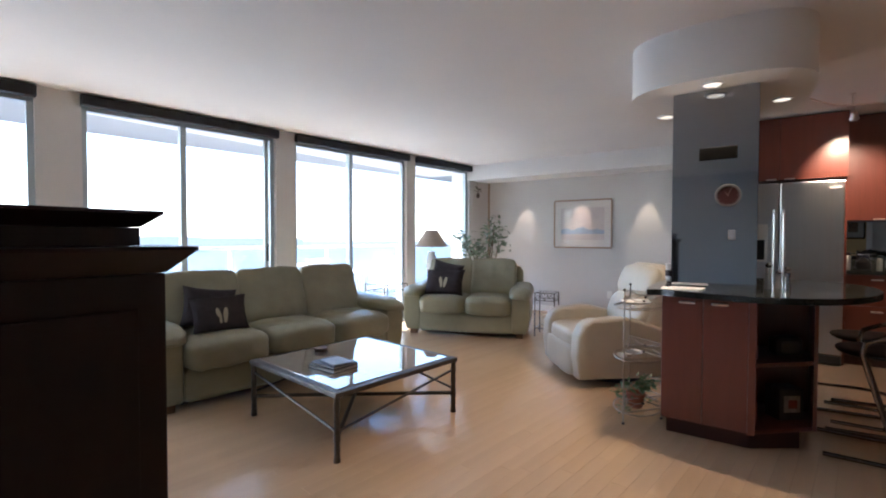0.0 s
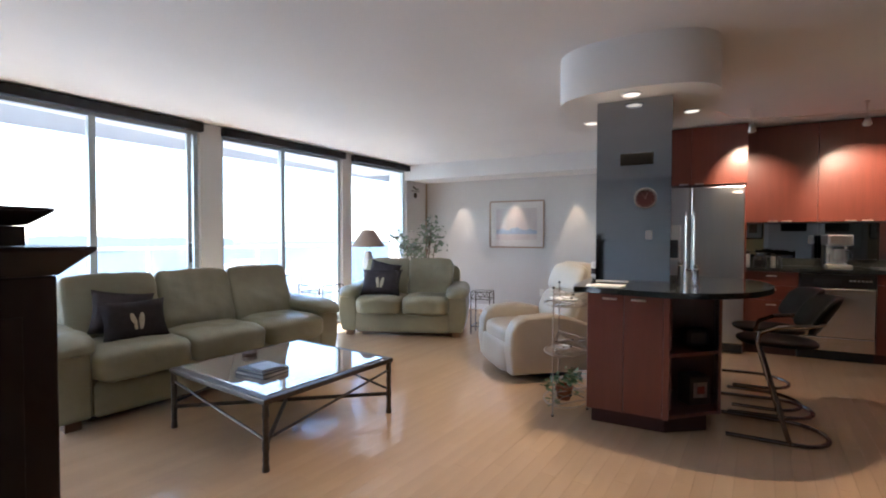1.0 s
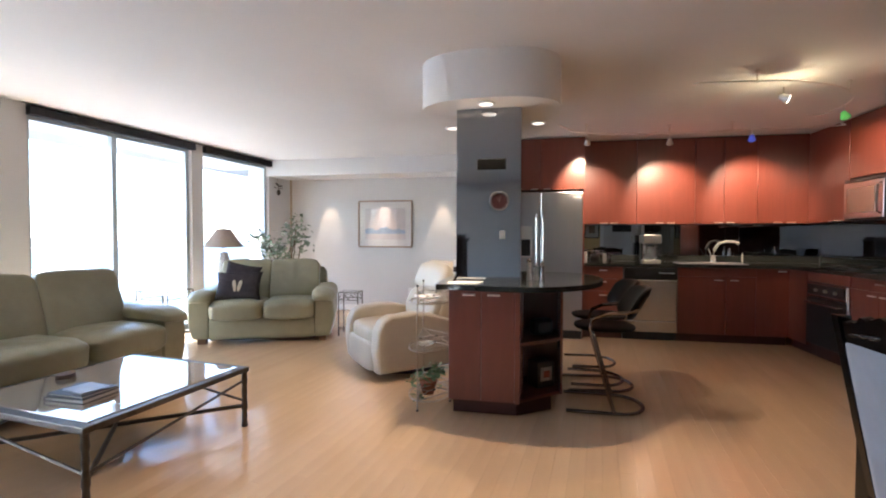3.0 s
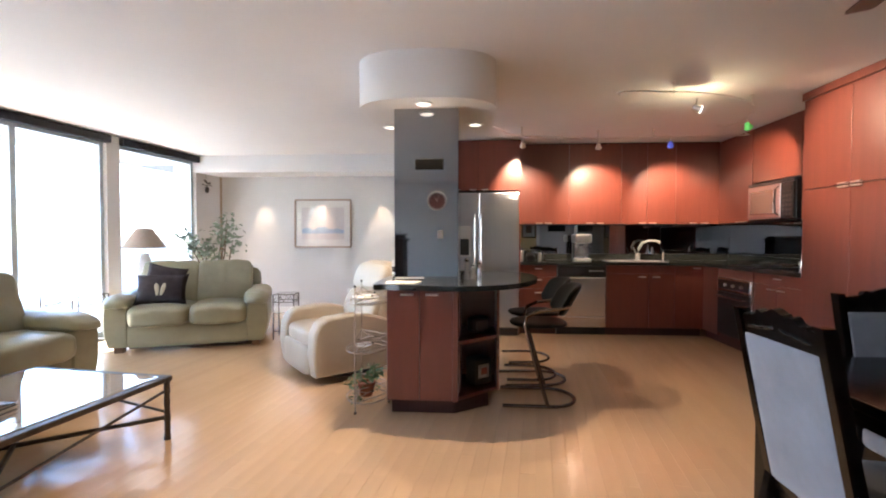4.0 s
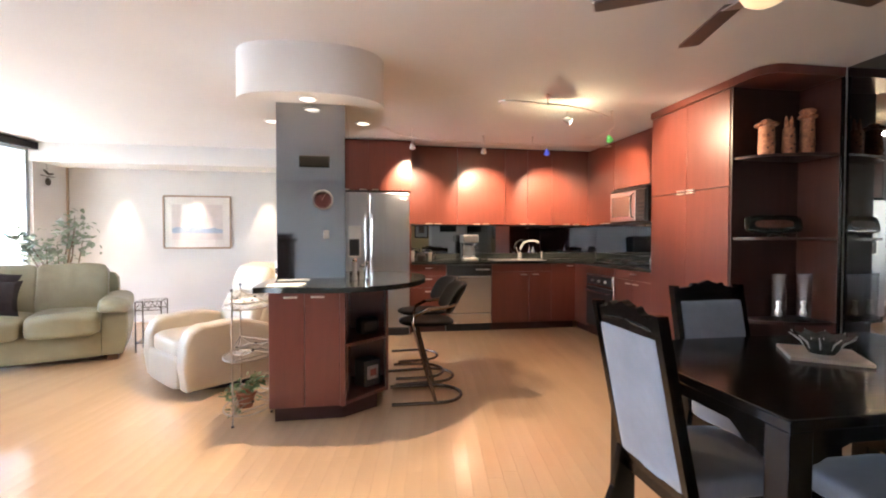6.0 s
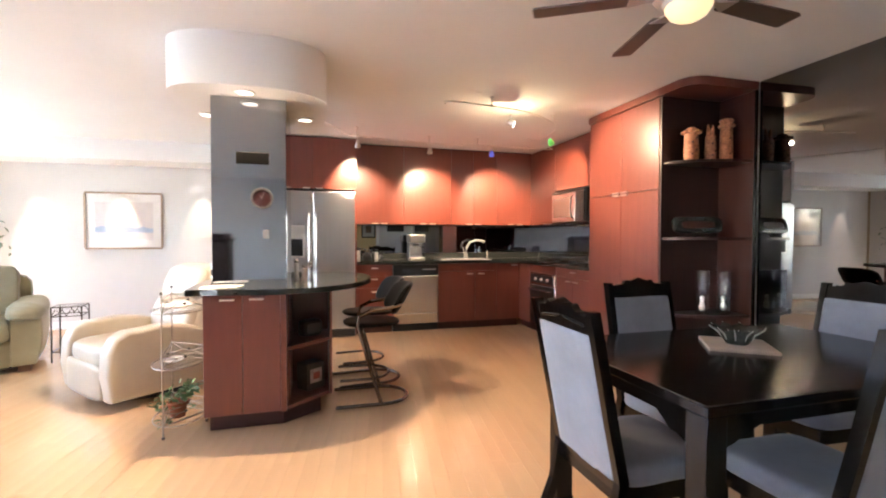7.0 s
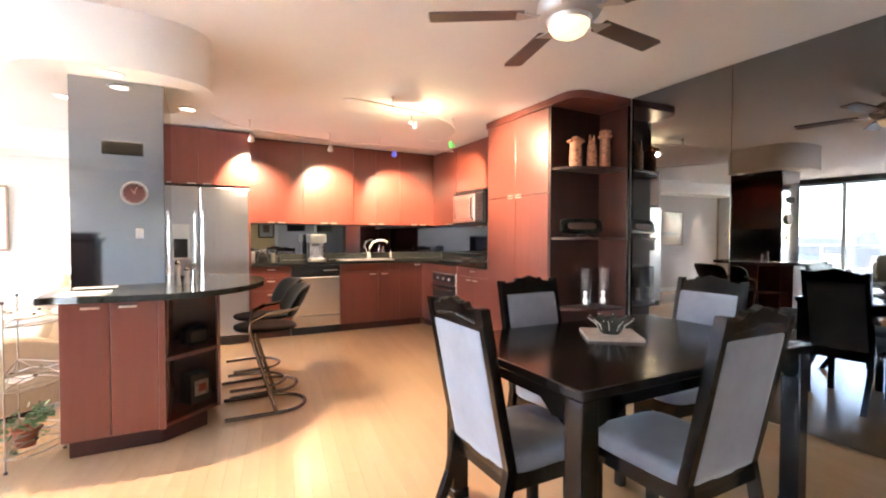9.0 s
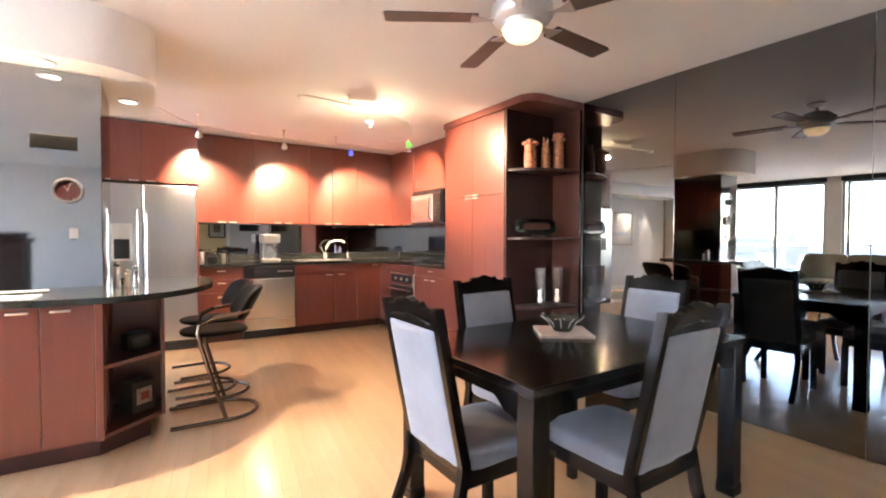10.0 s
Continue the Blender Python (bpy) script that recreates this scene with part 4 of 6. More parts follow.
def dining_chair(m):
    """Front looks along local -y; the back stands at +y and leans."""
    c = thing("dining_chair", m, "dark espresso dining chair with grey upholstered seat and back", "chair", "chairs round the dining table")
    E_ = M["espresso"]
    W = 0.185
    part("seat", puffy(bmesh.new(), (0, -0.03, 0.432), (0.40, 0.43, 0.085), 6, 10, wrinkle=0.005), M["suede"], c, "grey microsuede seat pad", smooth=True)
    bm = bmesh.new()
    box(bm, -W + 0.02, W - 0.02, -0.235, -0.215, 0.335, 0.402, 0.003)
    box(bm, -W, -W + 0.022, -0.235, 0.17, 0.335, 0.402, 0.003)
    box(bm, W - 0.022, W, -0.235, 0.17, 0.335, 0.402, 0.003)
    box(bm, -W + 0.02, W - 0.02, 0.155, 0.175, 0.335, 0.402, 0.003)
    part("seat_frame", bm, E_, c)
    lean = lambda z: 0.175 + 0.115 * max(0, (z - 0.42) / 0.58)
    for sx in (-1, 1):
        part("front_leg", B(sx * (W - 0.012) - 0.019, sx * (W - 0.012) + 0.019, -0.24, -0.196, 0, 0.335, 0.004), E_, c)
        bm = bmesh.new()
        zs = [0, 0.12, 0.26, 0.42, 0.60, 0.80, 0.955, 0.985]
        ys = [0.325, 0.258, 0.202, 0.172, lean(0.60), lean(0.80), lean(0.955), lean(0.985)]
        prev = None
        for z, y in zip(zs, ys):
            ring = [bm.verts.new((sx * W + a, y + b_, z)) for a, b_ in ((-0.015, -0.019), (0.015, -0.019), (0.015, 0.019), (-0.015, 0.019))]
            if prev:
                for i in range(4):
                    bm.faces.new((prev[i], prev[(i + 1) % 4], ring[(i + 1) % 4], ring[i]))
            else:
                bm.faces.new(ring[::-1])
            prev = ring
        bm.faces.new(prev)
        part("back_leg", bm, E_, c)
    ang = math.atan2(0.115, 0.58)
    bk = Matrix.Translation((0, lean(0.65), 0.65)) @ Matrix.Rotation(-ang, 4, 'X')
    part("back_pad", puffy(bmesh.new(), (0, -0.004, 0.012), (0.338, 0.040, 0.50), 40, 14, wrinkle=0.0015, m=bk), M["suede"], c, "grey microsuede back panel", smooth=True)
    part("lower_rail", prism(bmesh.new(), [(-0.168, -0.012), (0.168, -0.012), (0.168, 0.012), (-0.168, 0.012)], -0.275, -0.238, m=bk), E_, c)
    # carved crest rail
    n = 40
    bm = bmesh.new()
    top, lo = [], []
    for k in range(n + 1):
        t = -1 + 2 * k / n
        a = abs(t)
        z = 0.330 + (0.028 if a < 0.30 else 0.016 if a < 0.55 else 0.006 if a < 0.78 else -0.008) + 0.006 * math.cos(t * 14)
        top.append((t * 0.169, z))
        lo.append((t * 0.169, 0.262))
    outline = lo + top[::-1]
    f0 = [bm.verts.new(bk @ Vector((x, -0.013, z))) for x, z in outline]
    f1 = [bm.verts.new(bk @ Vector((x, 0.013, z))) for x, z in outline]
    bm.faces.new(f0)
    bm.faces.new(f1[::-1])
    k = len(outline)
    for i in range(k):
        bm.faces.new((f0[i], f0[(i + 1) % k], f1[(i + 1) % k], f1[i]))
    crest = part("crest_rail", bm, E_, c, "carved dark crest rail")
    for sx in (-1, 1):
        for j in range(3):
            part("carving", puffy(bmesh.new(), (0, 0, 0), (0.045, 0.012, 0.014), 2.2, 4, m=bk @ Matrix.Translation((sx * (0.035 + 0.042 * j), 0.014, 0.30 - 0.004 * j)) @ Matrix.Rotation(radians(sx * 12), 4, 'Y')), E_, crest, smooth=True)
    return c


ch = dining_chair(face(1.188, 1.612, 1, 0))
copy_thing(ch, face(1.65, 1.26, 0, 1))
copy_thing(ch, face(1.72, 1.93, 0.03, -1))
copy_thing(ch, face(2.36, 1.75, -1, 0.05))

# dresser beside the camera
hu = thing("dresser", ID, "tall dark mahogany dresser with stepped moulded top", "dresser")
part("carcass", B(-2.05, -0.955, 0.13, 0.527, 0.05, 1.158, 0.003), M["hutch"], hu)
part("plinth", B(-2.04, -0.965, 0.14, 0.517, 0, 0.05), M["hutch"], hu)


def moulding(x0, x1, y0, y1, z0, z1, out):
    bm = bmesh.new()
    lo = [bm.verts.new((x, y, z0)) for x, y in ((x0, y0), (x1, y0), (x1, y1), (x0, y1))]
    md = [bm.verts.new((x, y, z1 - 0.006)) for x, y in ((x0, y0 - out), (x1 + out, y0 - out), (x1 + out, y1 + out), (x0, y1 + out))]
    hi = [bm.verts.new((x, y, z1)) for x, y in ((x0, y0 - out), (x1 + out, y0 - out), (x1 + out, y1 + out), (x0, y1 + out))]
    for a, b_ in ((lo, md), (md, hi)):
        for i in range(4):
            bm.faces.new((a[i], a[(i + 1) % 4], b_[(i + 1) % 4], b_[i]))
    bm.faces.new(lo[::-1])
    bm.faces.new(hi)
    return bm


part("lower_cornice", moulding(-2.05, -0.955, 0.13, 0.528, 1.159, 1.204, 0.037), M["hutch"], hu, "flared dark moulding")
part("upper_case", B(-2.05, -0.985, 0.155, 0.500, 1.205, 1.236, 0.002), M["hutch"], hu)
part("upper_cornice", moulding(-2.05, -0.985, 0.155, 0.501, 1.237, 1.265, 0.026), M["hutch"], hu, "flared dark top moulding")
part("side_panel", B(-0.955, -0.950, 0.175, 0.482, 0.11, 1.10, 0.002), M["hutch"], hu, "raised dark side panel")
for k in range(2):
    x0_ = -2.03 + k * 0.535
    dd_ = part("cupboard_door", B(x0_, x0_ + 0.525, 0.112, 0.129, 0.08, 1.14, 0.004), M["hutch"], hu)
    part("knob", lathe(bmesh.new(), [(0.010, 0), (0.008, 0.012), (0.016, 0.022), (0.012, 0.03)], 12), M["iron"], dd_, "small dark knob").matrix_basis = pose(x0_ + (0.48 if k == 0 else 0.045), 0.112, 0.62, 90, 0, 0)


# ---------------------------------------------------------------- lamps and fixtures
BULB = glow("warm_bulb", (1.0, 0.84, 0.62), 0.20)
WHITE_GLOW = glow("halogen_bulb", (1.0, 0.88, 0.68), 0.8)


def downlight(x, y, z, r, watts, angle, tilt=(0, 0), shine=True):
    d = thing("downlight", Matrix.Translation((x, y, z)), "recessed round ceiling downlight, switched on", "downlight", "recessed downlights")
    bm = bmesh.new()
    lathe(bm, [(r, -0.001), (r, -0.006), (r * 0.80, -0.010), (r * 0.76, -0.004), (r * 0.76, -0.001)], 24)
    part("trim", bm, M["white"], d, "white trim ring", smooth=True)
    part("lens", lathe(bmesh.new(), [(r * 0.74, -0.004), (r * 0.70, -0.0065)], 20), BULB, d, "glowing lens")
    if shine:
        lamp_spot("downlight_beam", (x, y, z - 0.03), (x + tilt[0], y + tilt[1], z - 1.5), watts * 1.15, angle, 0.5, 0.016)


for x, y, w_ in ((-0.350, 3.265, 10), (0.0, 3.85, 6.2), (-0.69, 3.90, 7.5)):
    downlight(x, y, 2.124, 0.062, w_, 122)
for x in (-3.38, -2.43, -1.45):
    downlight(x, 7.16, 2.189, 0.045, 5.2, 40, (0, 0.12))

# kitchen wire track with heads
tr = thing("track_light", ID, "curved low-voltage rail with small spot heads", "track light")
rail1 = smooth_loop([Vector(p) for p in ((0.10, 4.15, 0), (0.30, 5.05, 0), (0.60, 5.33, 0), (1.40, 5.48, 0), (2.20, 5.42, 0), (2.9, 5.3, 0))], 6)[:31]
part("rail", T([(x, y, 2.345) for x, y, _ in rail1], 0.006), M["nickel"], tr)
rail2 = smooth_loop([Vector(p) for p in ((1.15, 3.95, 0), (1.55, 3.88, 0), (1.95, 3.98, 0), (2.35, 4.25, 0), (2.56, 4.62, 0), (2.45, 5.0, 0))], 6)[:31]
part("rail", T([(x, y, 2.36) for x, y, _ in rail2], 0.006), M["nickel"], tr)
for x, y in ((0.52, 5.28), (1.40, 5.48), (2.0, 5.45), (1.55, 3.88), (2.35, 4.25)):
    part("standoff", T([(x, y, 2.345), (x, y, 2.439)], 0.006), M["nickel"], tr)
    part("canopy", lathe(bmesh.new(), [(0.022, 0), (0.022, 0.006), (0.008, 0.014)], 12, (x, y, 2.425)), M["nickel"], tr)
HEADS = [((0.54, 5.36), (0.62, 6.1, 1.60), None, 12), ((1.41, 5.50), (1.57, 6.18, 1.66), None, 16), ((2.19, 5.46), (2.50, 6.18, 1.62), (0.15, 0.2, 1.0), 16),
         ((1.79, 4.02), (2.85, 3.75, 1.85), None, 10), ((2.54, 4.63), (3.09, 5.2, 1.85), (0.25, 0.9, 0.2), 8)]
for (x, y), aim, tint, watts in HEADS:
    part("stem", T([(x, y, 2.345), (x, y, 2.285)], 0.005), M["nickel"], tr)
    hm = look((x, y, 2.265), aim)
    bm = bmesh.new()
    lathe(bm, [(0.012, 0.035), (0.02, 0.03), (0.03, -0.01), (0.036, -0.03)], 14)
    bmesh.ops.transform(bm, matrix=hm, verts=bm.verts)
    shade_mat = M["nickel"] if tint is None else glow("tinted_glass_shade", tint, 0.014)
    hd = part("head", bm, shade_mat, tr, "small spot head" if tint is None else "small spot head with coloured glass", smooth=True)
    bm = bmesh.new()
    lathe(bm, [(0.031, -0.031), (0.027, -0.036)], 14)
    bmesh.ops.transform(bm, matrix=hm, verts=bm.verts)
    part("bulb", bm, WHITE_GLOW, hd, "glowing bulb")
    d = (Vector(aim) - Vector((x, y, 2.265))).normalized()
    lamp_spot("track_beam", Vector((x, y, 2.265)) + d * 0.05, aim, watts * 1.25, 76, 0.75, 0.014)
lamp_point("track_uplight", (1.84, 4.07, 2.20), 0.55, 0.008, (1.0, 0.74, 0.38))

# ceiling fan
FX, FY = 1.593, 1.776
fan = thing("ceiling_fan", Matrix.Translation((FX, FY, -0.061)) @ Matrix.Scale(1.05, 4), "brushed nickel five-blade ceiling fan with lit glass bowl", "ceiling fan")
part("canopy", lathe(bmesh.new(), [(0.07, 2.380), (0.07, 2.366), (0.045, 2.345), (0.018, 2.340)], 24), M["fan_metal"], fan, smooth=True)
part("rod", T([(0, 0, 2.345), (0, 0, 2.29)], 0.013), M["fan_metal"], fan)
part("motor", lathe(bmesh.new(), [(0.03, 2.31), (0.085, 2.295), (0.135, 2.255), (0.14, 2.215), (0.125, 2.19), (0.10, 2.178), (0.092, 2.16)], 32), M["fan_metal"], fan, "brushed nickel motor housing", smooth=True)
part("glass_bowl", lathe(bmesh.new(), [(0.090, 2.162), (0.086, 2.145), (0.072, 2.122), (0.05, 2.108), (0.02, 2.101), (0.002, 2.100)], 28), glow("frosted_bowl", (1.0, 0.66, 0.33), 0.06), fan, "glowing frosted glass bowl", smooth=True)
BLADE = mat("fan_blade", (0.12, 0.09, 0.08), 0.45, vary=0.15, scale=6)
A0 = math.degrees(math.atan2(0.309, -0.517))
for k in range(5):
    a = radians(A0 - 72 * k)
    rm = Matrix.Rotation(a, 4, 'Z')
    tilt = Matrix.Translation((0, 0, 2.205)) @ Matrix.Rotation(radians(-6), 4, 'X')
    bm = bmesh.new()
    prism(bm, [(0.20, -0.045), (0.60, -0.054), (0.615, -0.048), (0.615, 0.048), (0.60, 0.054), (0.20, 0.045)], -0.004, 0.004, m=rm @ tilt)
    bl = part("blade", bm, BLADE, fan)
    bm = bmesh.new()
    prism(bm, [(0.10, -0.02), (0.16, -0.012), (0.23, -0.045), (0.23, 0.045), (0.16, 0.012), (0.10, 0.02)], -0.010, -0.0045, m=rm @ tilt)
    part("blade_iron", bm, M["fan_metal"], bl, "nickel blade bracket")
    bm = bmesh.new()
    prism(bm, [(0.6155, -0.048), (0.622, -0.048), (0.622, 0.048), (0.6155, 0.048)], -0.005, 0.005, m=rm @ tilt)
    part("tip", bm, M["fan_metal"], bl, "metal tip")

# ---------------------------------------------------------------- on the pillar
vt = thing("wall_vent", Matrix.Translation((-0.345, 3.385, 0)), "dark slotted air vent high on the pillar", "vent")
part("frame", B(-0.078, 0.122, -0.004, -0.001, 1.697, 1.773, 0.001), M["black_leather"], vt)
for k in range(5):
    part("slat", B(-0.07, 0.114, -0.007, -0.004, 1.706 + k * 0.0135, 1.713 + k * 0.0135), mat("vent_slat", (0.004, 0.004, 0.004), 0.9, spec=0.03) if k == 0 else bpy.data.materials["vent_slat"], vt)
ck = thing("wall_clock", pose(-0.267, 3.385, 1.475, 90, 0, 0), "round clock with dark red face and grey rim", "clock")
part("rim", lathe(bmesh.new(), [(0.068, 0.0), (0.070, 0.012), (0.066, 0.026), (0.058, 0.026), (0.057, 0.018)], 36), mat("clock_rim", (0.16, 0.16, 0.17), 0.35, 0.6), ck, smooth=True)
part("dial", lathe(bmesh.new(), [(0.0565, 0.0185), (0.056, 0.0215)], 36), mat("clock_dial", (0.028, 0.0045, 0.0055), 0.4), ck, "dark red dial")
CLOCK_MARK = mat("clock_mark", (0.16, 0.13, 0.13), 0.5)
for rz, ln in ((35, 0.028), (-20, 0.042)):
    bm = B(-0.0015, 0.0015, -0.004, ln, 0.0225, 0.024)
    bmesh.ops.rotate(bm, cent=(0, 0, 0), matrix=Matrix.Rotation(radians(rz), 3, 'Z'), verts=bm.verts)
    part("pointer", bm, CLOCK_MARK, ck, "thin pale pointer")
for k in range(12):
    bm = B(-0.0015, 0.0015, 0.045, 0.052, 0.0218, 0.0228)
    bmesh.ops.rotate(bm, cent=(0, 0, 0), matrix=Matrix.Rotation(radians(30 * k), 3, 'Z'), verts=bm.verts)
    part("tick", bm, CLOCK_MARK, ck)
sw = thing("light_switch", Matrix.Translation((-0.245, 3.385, 1.24)), "grey double light switch plate", "switch")
part("plate", B(-0.02, 0.02, -0.007, -0.001, -0.03, 0.03, 0.002), mat("switch_plate", (0.22, 0.22, 0.24), 0.4), sw)
part("rocker", B(-0.008, 0.008, -0.011, -0.007, -0.016, 0.016, 0.001), bpy.data.materials["switch_plate"], sw)

# ---------------------------------------------------------------- picture wall
pc = thing("framed_picture", Matrix.Translation((-2.42, 7.349, 1.44)), "framed pale seascape print under glass", "picture")
fw, fh = 0.455, 0.376
bm = bmesh.new()
for s in (-1, 1):
    box(bm, -fw, fw, -0.026, -0.001, s * fh - 0.012, s * fh + 0.012, 0.003)
    box(bm, s * fw - 0.012, s * fw + 0.012, -0.0255, -0.0015, -fh + 0.012, fh - 0.012, 0.003)
part("frame", bm, mat("bronze_frame", (0.32, 0.23, 0.165), 0.35, 0.5, vary=0.1), pc, "thin bronze frame")
part("mount", B(-fw + 0.012, fw - 0.012, -0.008, -0.002, -fh + 0.012, fh - 0.012), mat("mount_board", (0.70, 0.66, 0.63), 0.8, vary=0.03), pc, "cream mount")
part("print_sheet", B(-0.345, 0.345, -0.0105, -0.0085, -0.255, 0.255), mat("print_sky", (0.62, 0.55, 0.54), 0.7, vary=0.12, scale=3), pc, "pale peach sky print")
bm = bmesh.new()
pts = [(-0.345, -0.16)]
for k in range(25):
    x = -0.345 + 0.69 * k / 24
    pts.append((x, -0.08 + 0.05 * noise.noise(Vector((x * 7, 1.7, 0))) + 0.03 * noise.noise(Vector((x * 20, 5.1, 0)))))
pts += [(0.345, -0.16)]
lo = [bm.verts.new((x, -0.0115, z)) for x, z in pts]
bm.faces.new(lo)
part("hills", bm, mat("print_blue", (0.36, 0.42, 0.56), 0.7, vary=0.2, scale=12), pc, "soft blue headland in the print")
g = part("glazing", B(-fw + 0.012, fw - 0.012, -0.016, -0.014, -fh + 0.012, fh - 0.012), M["glass"], pc, "reflecting glass")
g.visible_shadow = False
ot = thing("wall_outlet", Matrix.Translation((-1.99, 7.349, 0.34)), "white double wall outlet", "outlet")
part("plate", B(-0.036, 0.036, -0.006, -0.001, -0.057, 0.057, 0.002), M["white"], ot)
for z in (-0.022, 0.022):
    part("socket", B(-0.016, 0.016, -0.008, -0.006, z - 0.014, z + 0.014, 0.001), M["trim"], ot)
structure("trim_corner", B(-4.175, -4.095, 7.31, 7.348, 0, 2.189, 0.002), mat("tan_trim", (0.36, 0.27, 0.18), 0.55, vary=0.1), "tan vertical trim in the room corner", "trim")

# hanging bird ornament on the last pier
bo = thing("bird_ornament", WM @ Matrix.Translation((5.70, -0.06, 2.02)), "small dark metal bird ornament hanging by the window", "ornament")
part("perch", T([(-0.11, 0, 0.0), (0, 0, -0.01), (0.11, 0, 0.0)], 0.006), M["iron"], bo)
part("bird", puffy(bmesh.new(), (0, 0, -0.075), (0.07, 0.05, 0.10), 2.2, 5), M["iron"], bo, smooth=True)
part("wing", puffy(bmesh.new(), (-0.05, 0, 0.03), (0.10, 0.02, 0.03), 2.2, 4, m=Matrix.Rotation(radians(30), 4, 'Y')), M["iron"], bo, smooth=True)
part("wing", puffy(bmesh.new(), (0.05, 0, 0.02), (0.10, 0.02, 0.03), 2.2, 4, m=Matrix.Rotation(radians(-12), 4, 'Y')), M["iron"], bo, smooth=True)
part("cord", T([(0, 0, 0), (0, 0.02, 0.16), (0, 0.055, 0.19)], 0.002), M["iron"], bo)

# ---------------------------------------------------------------- stools
def bar_stool(m):
    """Front looks along local -y: cantilever tube frame, base loop open to the front."""
    s = thing("bar_stool", m, "black bar stool on a bent bronze tube frame", "stool", "stools at the island")
    tb = mat("bronze_tube", (0.20, 0.165, 0.14), 0.25, 0.95, vary=0.15) if "bronze_tube" not in bpy.data.materials else bpy.data.materials["bronze_tube"]
    r = 0.0135

    def loop(z, y0, y1, w):
        pts = [(-w, y0, z)]
        for k in range(13):
            a = math.pi * k / 12
            pts.append((-w * math.cos(a), y1 - w + w * math.sin(a), z))
        return pts + [(w, y0, z)]
    part("base_loop", T(loop(0.016, -0.27, 0.27, 0.20), r), tb, s)
    part("foot_loop", T(loop(0.20, -0.24, 0.13, 0.185), r * 0.8), tb, s, "bent foot rail")
    for sx in (1,):
        part("upright", T([(sx * 0.20, 0.05, 0.016), (sx * 0.195, -0.02, 0.25), (sx * 0.19, -0.09, 0.50), (sx * 0.19, -0.115, 0.60), (sx * 0.20, -0.10, 0.66), (sx * 0.215, -0.02, 0.70), (sx * 0.22, 0.12, 0.715), (sx * 0.215, 0.20, 0.74)], r), tb, s)
    part("seat", puffy(bmesh.new(), (0, 0.0, 0.585), (0.40, 0.42, 0.05), 2.6, 8, sag=0.01), M["black_leather"], s, "black padded seat", smooth=True)
    part("under_seat_bar", T([(-0.16, -0.09, 0.545), (0.19, -0.09, 0.545)], r), tb, s)
    bm = bmesh.new()
    puffy(bm, (0, 0, 0), (0.46, 0.055, 0.225), 4, 9)
    for v in bm.verts:
        v.co = Vector((v.co.x, v.co.y + 0.235 - 1.3 * v.co.x ** 2 + 0.55 * v.co.z, v.co.z + 0.765))
    part("backrest", bm, M["black_leather"], s, "curved black leather backrest", smooth=True)
    return s


st = bar_stool(face(0.475, 3.63, -1, 0.02))
copy_thing(st, face(0.50, 4.10, -1, -0.10))

# ---------------------------------------------------------------- plant stand and small tables
WIRE = M["wire"]
es = thing("plant_stand", ID, "three-tier iron and glass corner plant stand", "plant stand")
P_ = [(-0.822, 3.245), (-0.632, 3.48), (-0.876, 3.65)]
ECX, ECY, ERX, ERY = -0.775, 3.45, 0.152, 0.215


def oval(grow=0.0, n=32):
    return [(ECX + (ERX + grow) * math.cos(2 * math.pi * k / n), ECY + (ERY + grow) * math.sin(2 * math.pi * k / n)) for k in range(n)]


for (x, y), top in zip(P_, (0.885, 0.858, 0.885)):
    post = part("post", T([(x, y, 0), (x, y, top - 0.012)], 0.0048), WIRE, es)
    part("finial", lathe(bmesh.new(), [(0.005, 0), (0.010, 0.006), (0.008, 0.014), (0.002, 0.018)], 10, (x, y, top - 0.012)), M["iron"], post, "dark ball finial", smooth=True)
    part("foot_ring", lathe(bmesh.new(), [(0.009, 0), (0.010, 0.008), (0.006, 0.014)], 10, (x, y, 0)), M["iron"], post, "dark foot cap")
for z in (0.075, 0.42, 0.755):
    part("ring", T([(x, y, z) for x, y in oval()], 0.0042, 6, True), WIRE, es)
    g = part("glass_shelf", prism(bmesh.new(), oval(0.006), z + 0.005, z + 0.010), M["thin_glass"], es, "oval glass shelf")
    g.visible_shadow = False
    for (xa, ya), (xb, yb) in zip(P_, P_[1:] + P_[:1]):
        part("rail", T([(xa, ya, z), (xb, yb, z)], 0.004, 6), WIRE, es)
        part("guard_rail", T([(xa, ya, z + 0.085), (xb, yb, z + 0.085)], 0.0032, 6), WIRE, es)
        for flip in (0, 1):
            lo, hi = (z + 0.012, z + 0.083) if flip else (z + 0.083, z + 0.012)
            part("lattice", T([(xa, ya, lo), ((xa * 2 + xb) / 3, (ya * 2 + yb) / 3, (lo + hi) / 2), ((xa + xb * 2) / 3, (ya + yb * 2) / 3, (lo + hi) / 2), (xb, yb, hi)], 0.003, 6), WIRE, es)
        part("knot", puffy(bmesh.new(), ((xa + xb) / 2, (ya + yb) / 2, z + 0.048), (0.022, 0.022, 0.016), 2.2, 3), M["iron"], es, "small cast boss", smooth=True)
LEAF = mat("ivy_leaf", (0.16, 0.23, 0.11), 0.45, vary=0.6, scale=22, second=(0.05, 0.10, 0.04))
FIC = mat("ficus_leaf", (0.23, 0.285, 0.215), 0.5, vary=0.4, scale=10)
TERRA = mat("terracotta", (0.28, 0.10, 0.05), 0.75, vary=0.2, scale=12, bump=0.1)


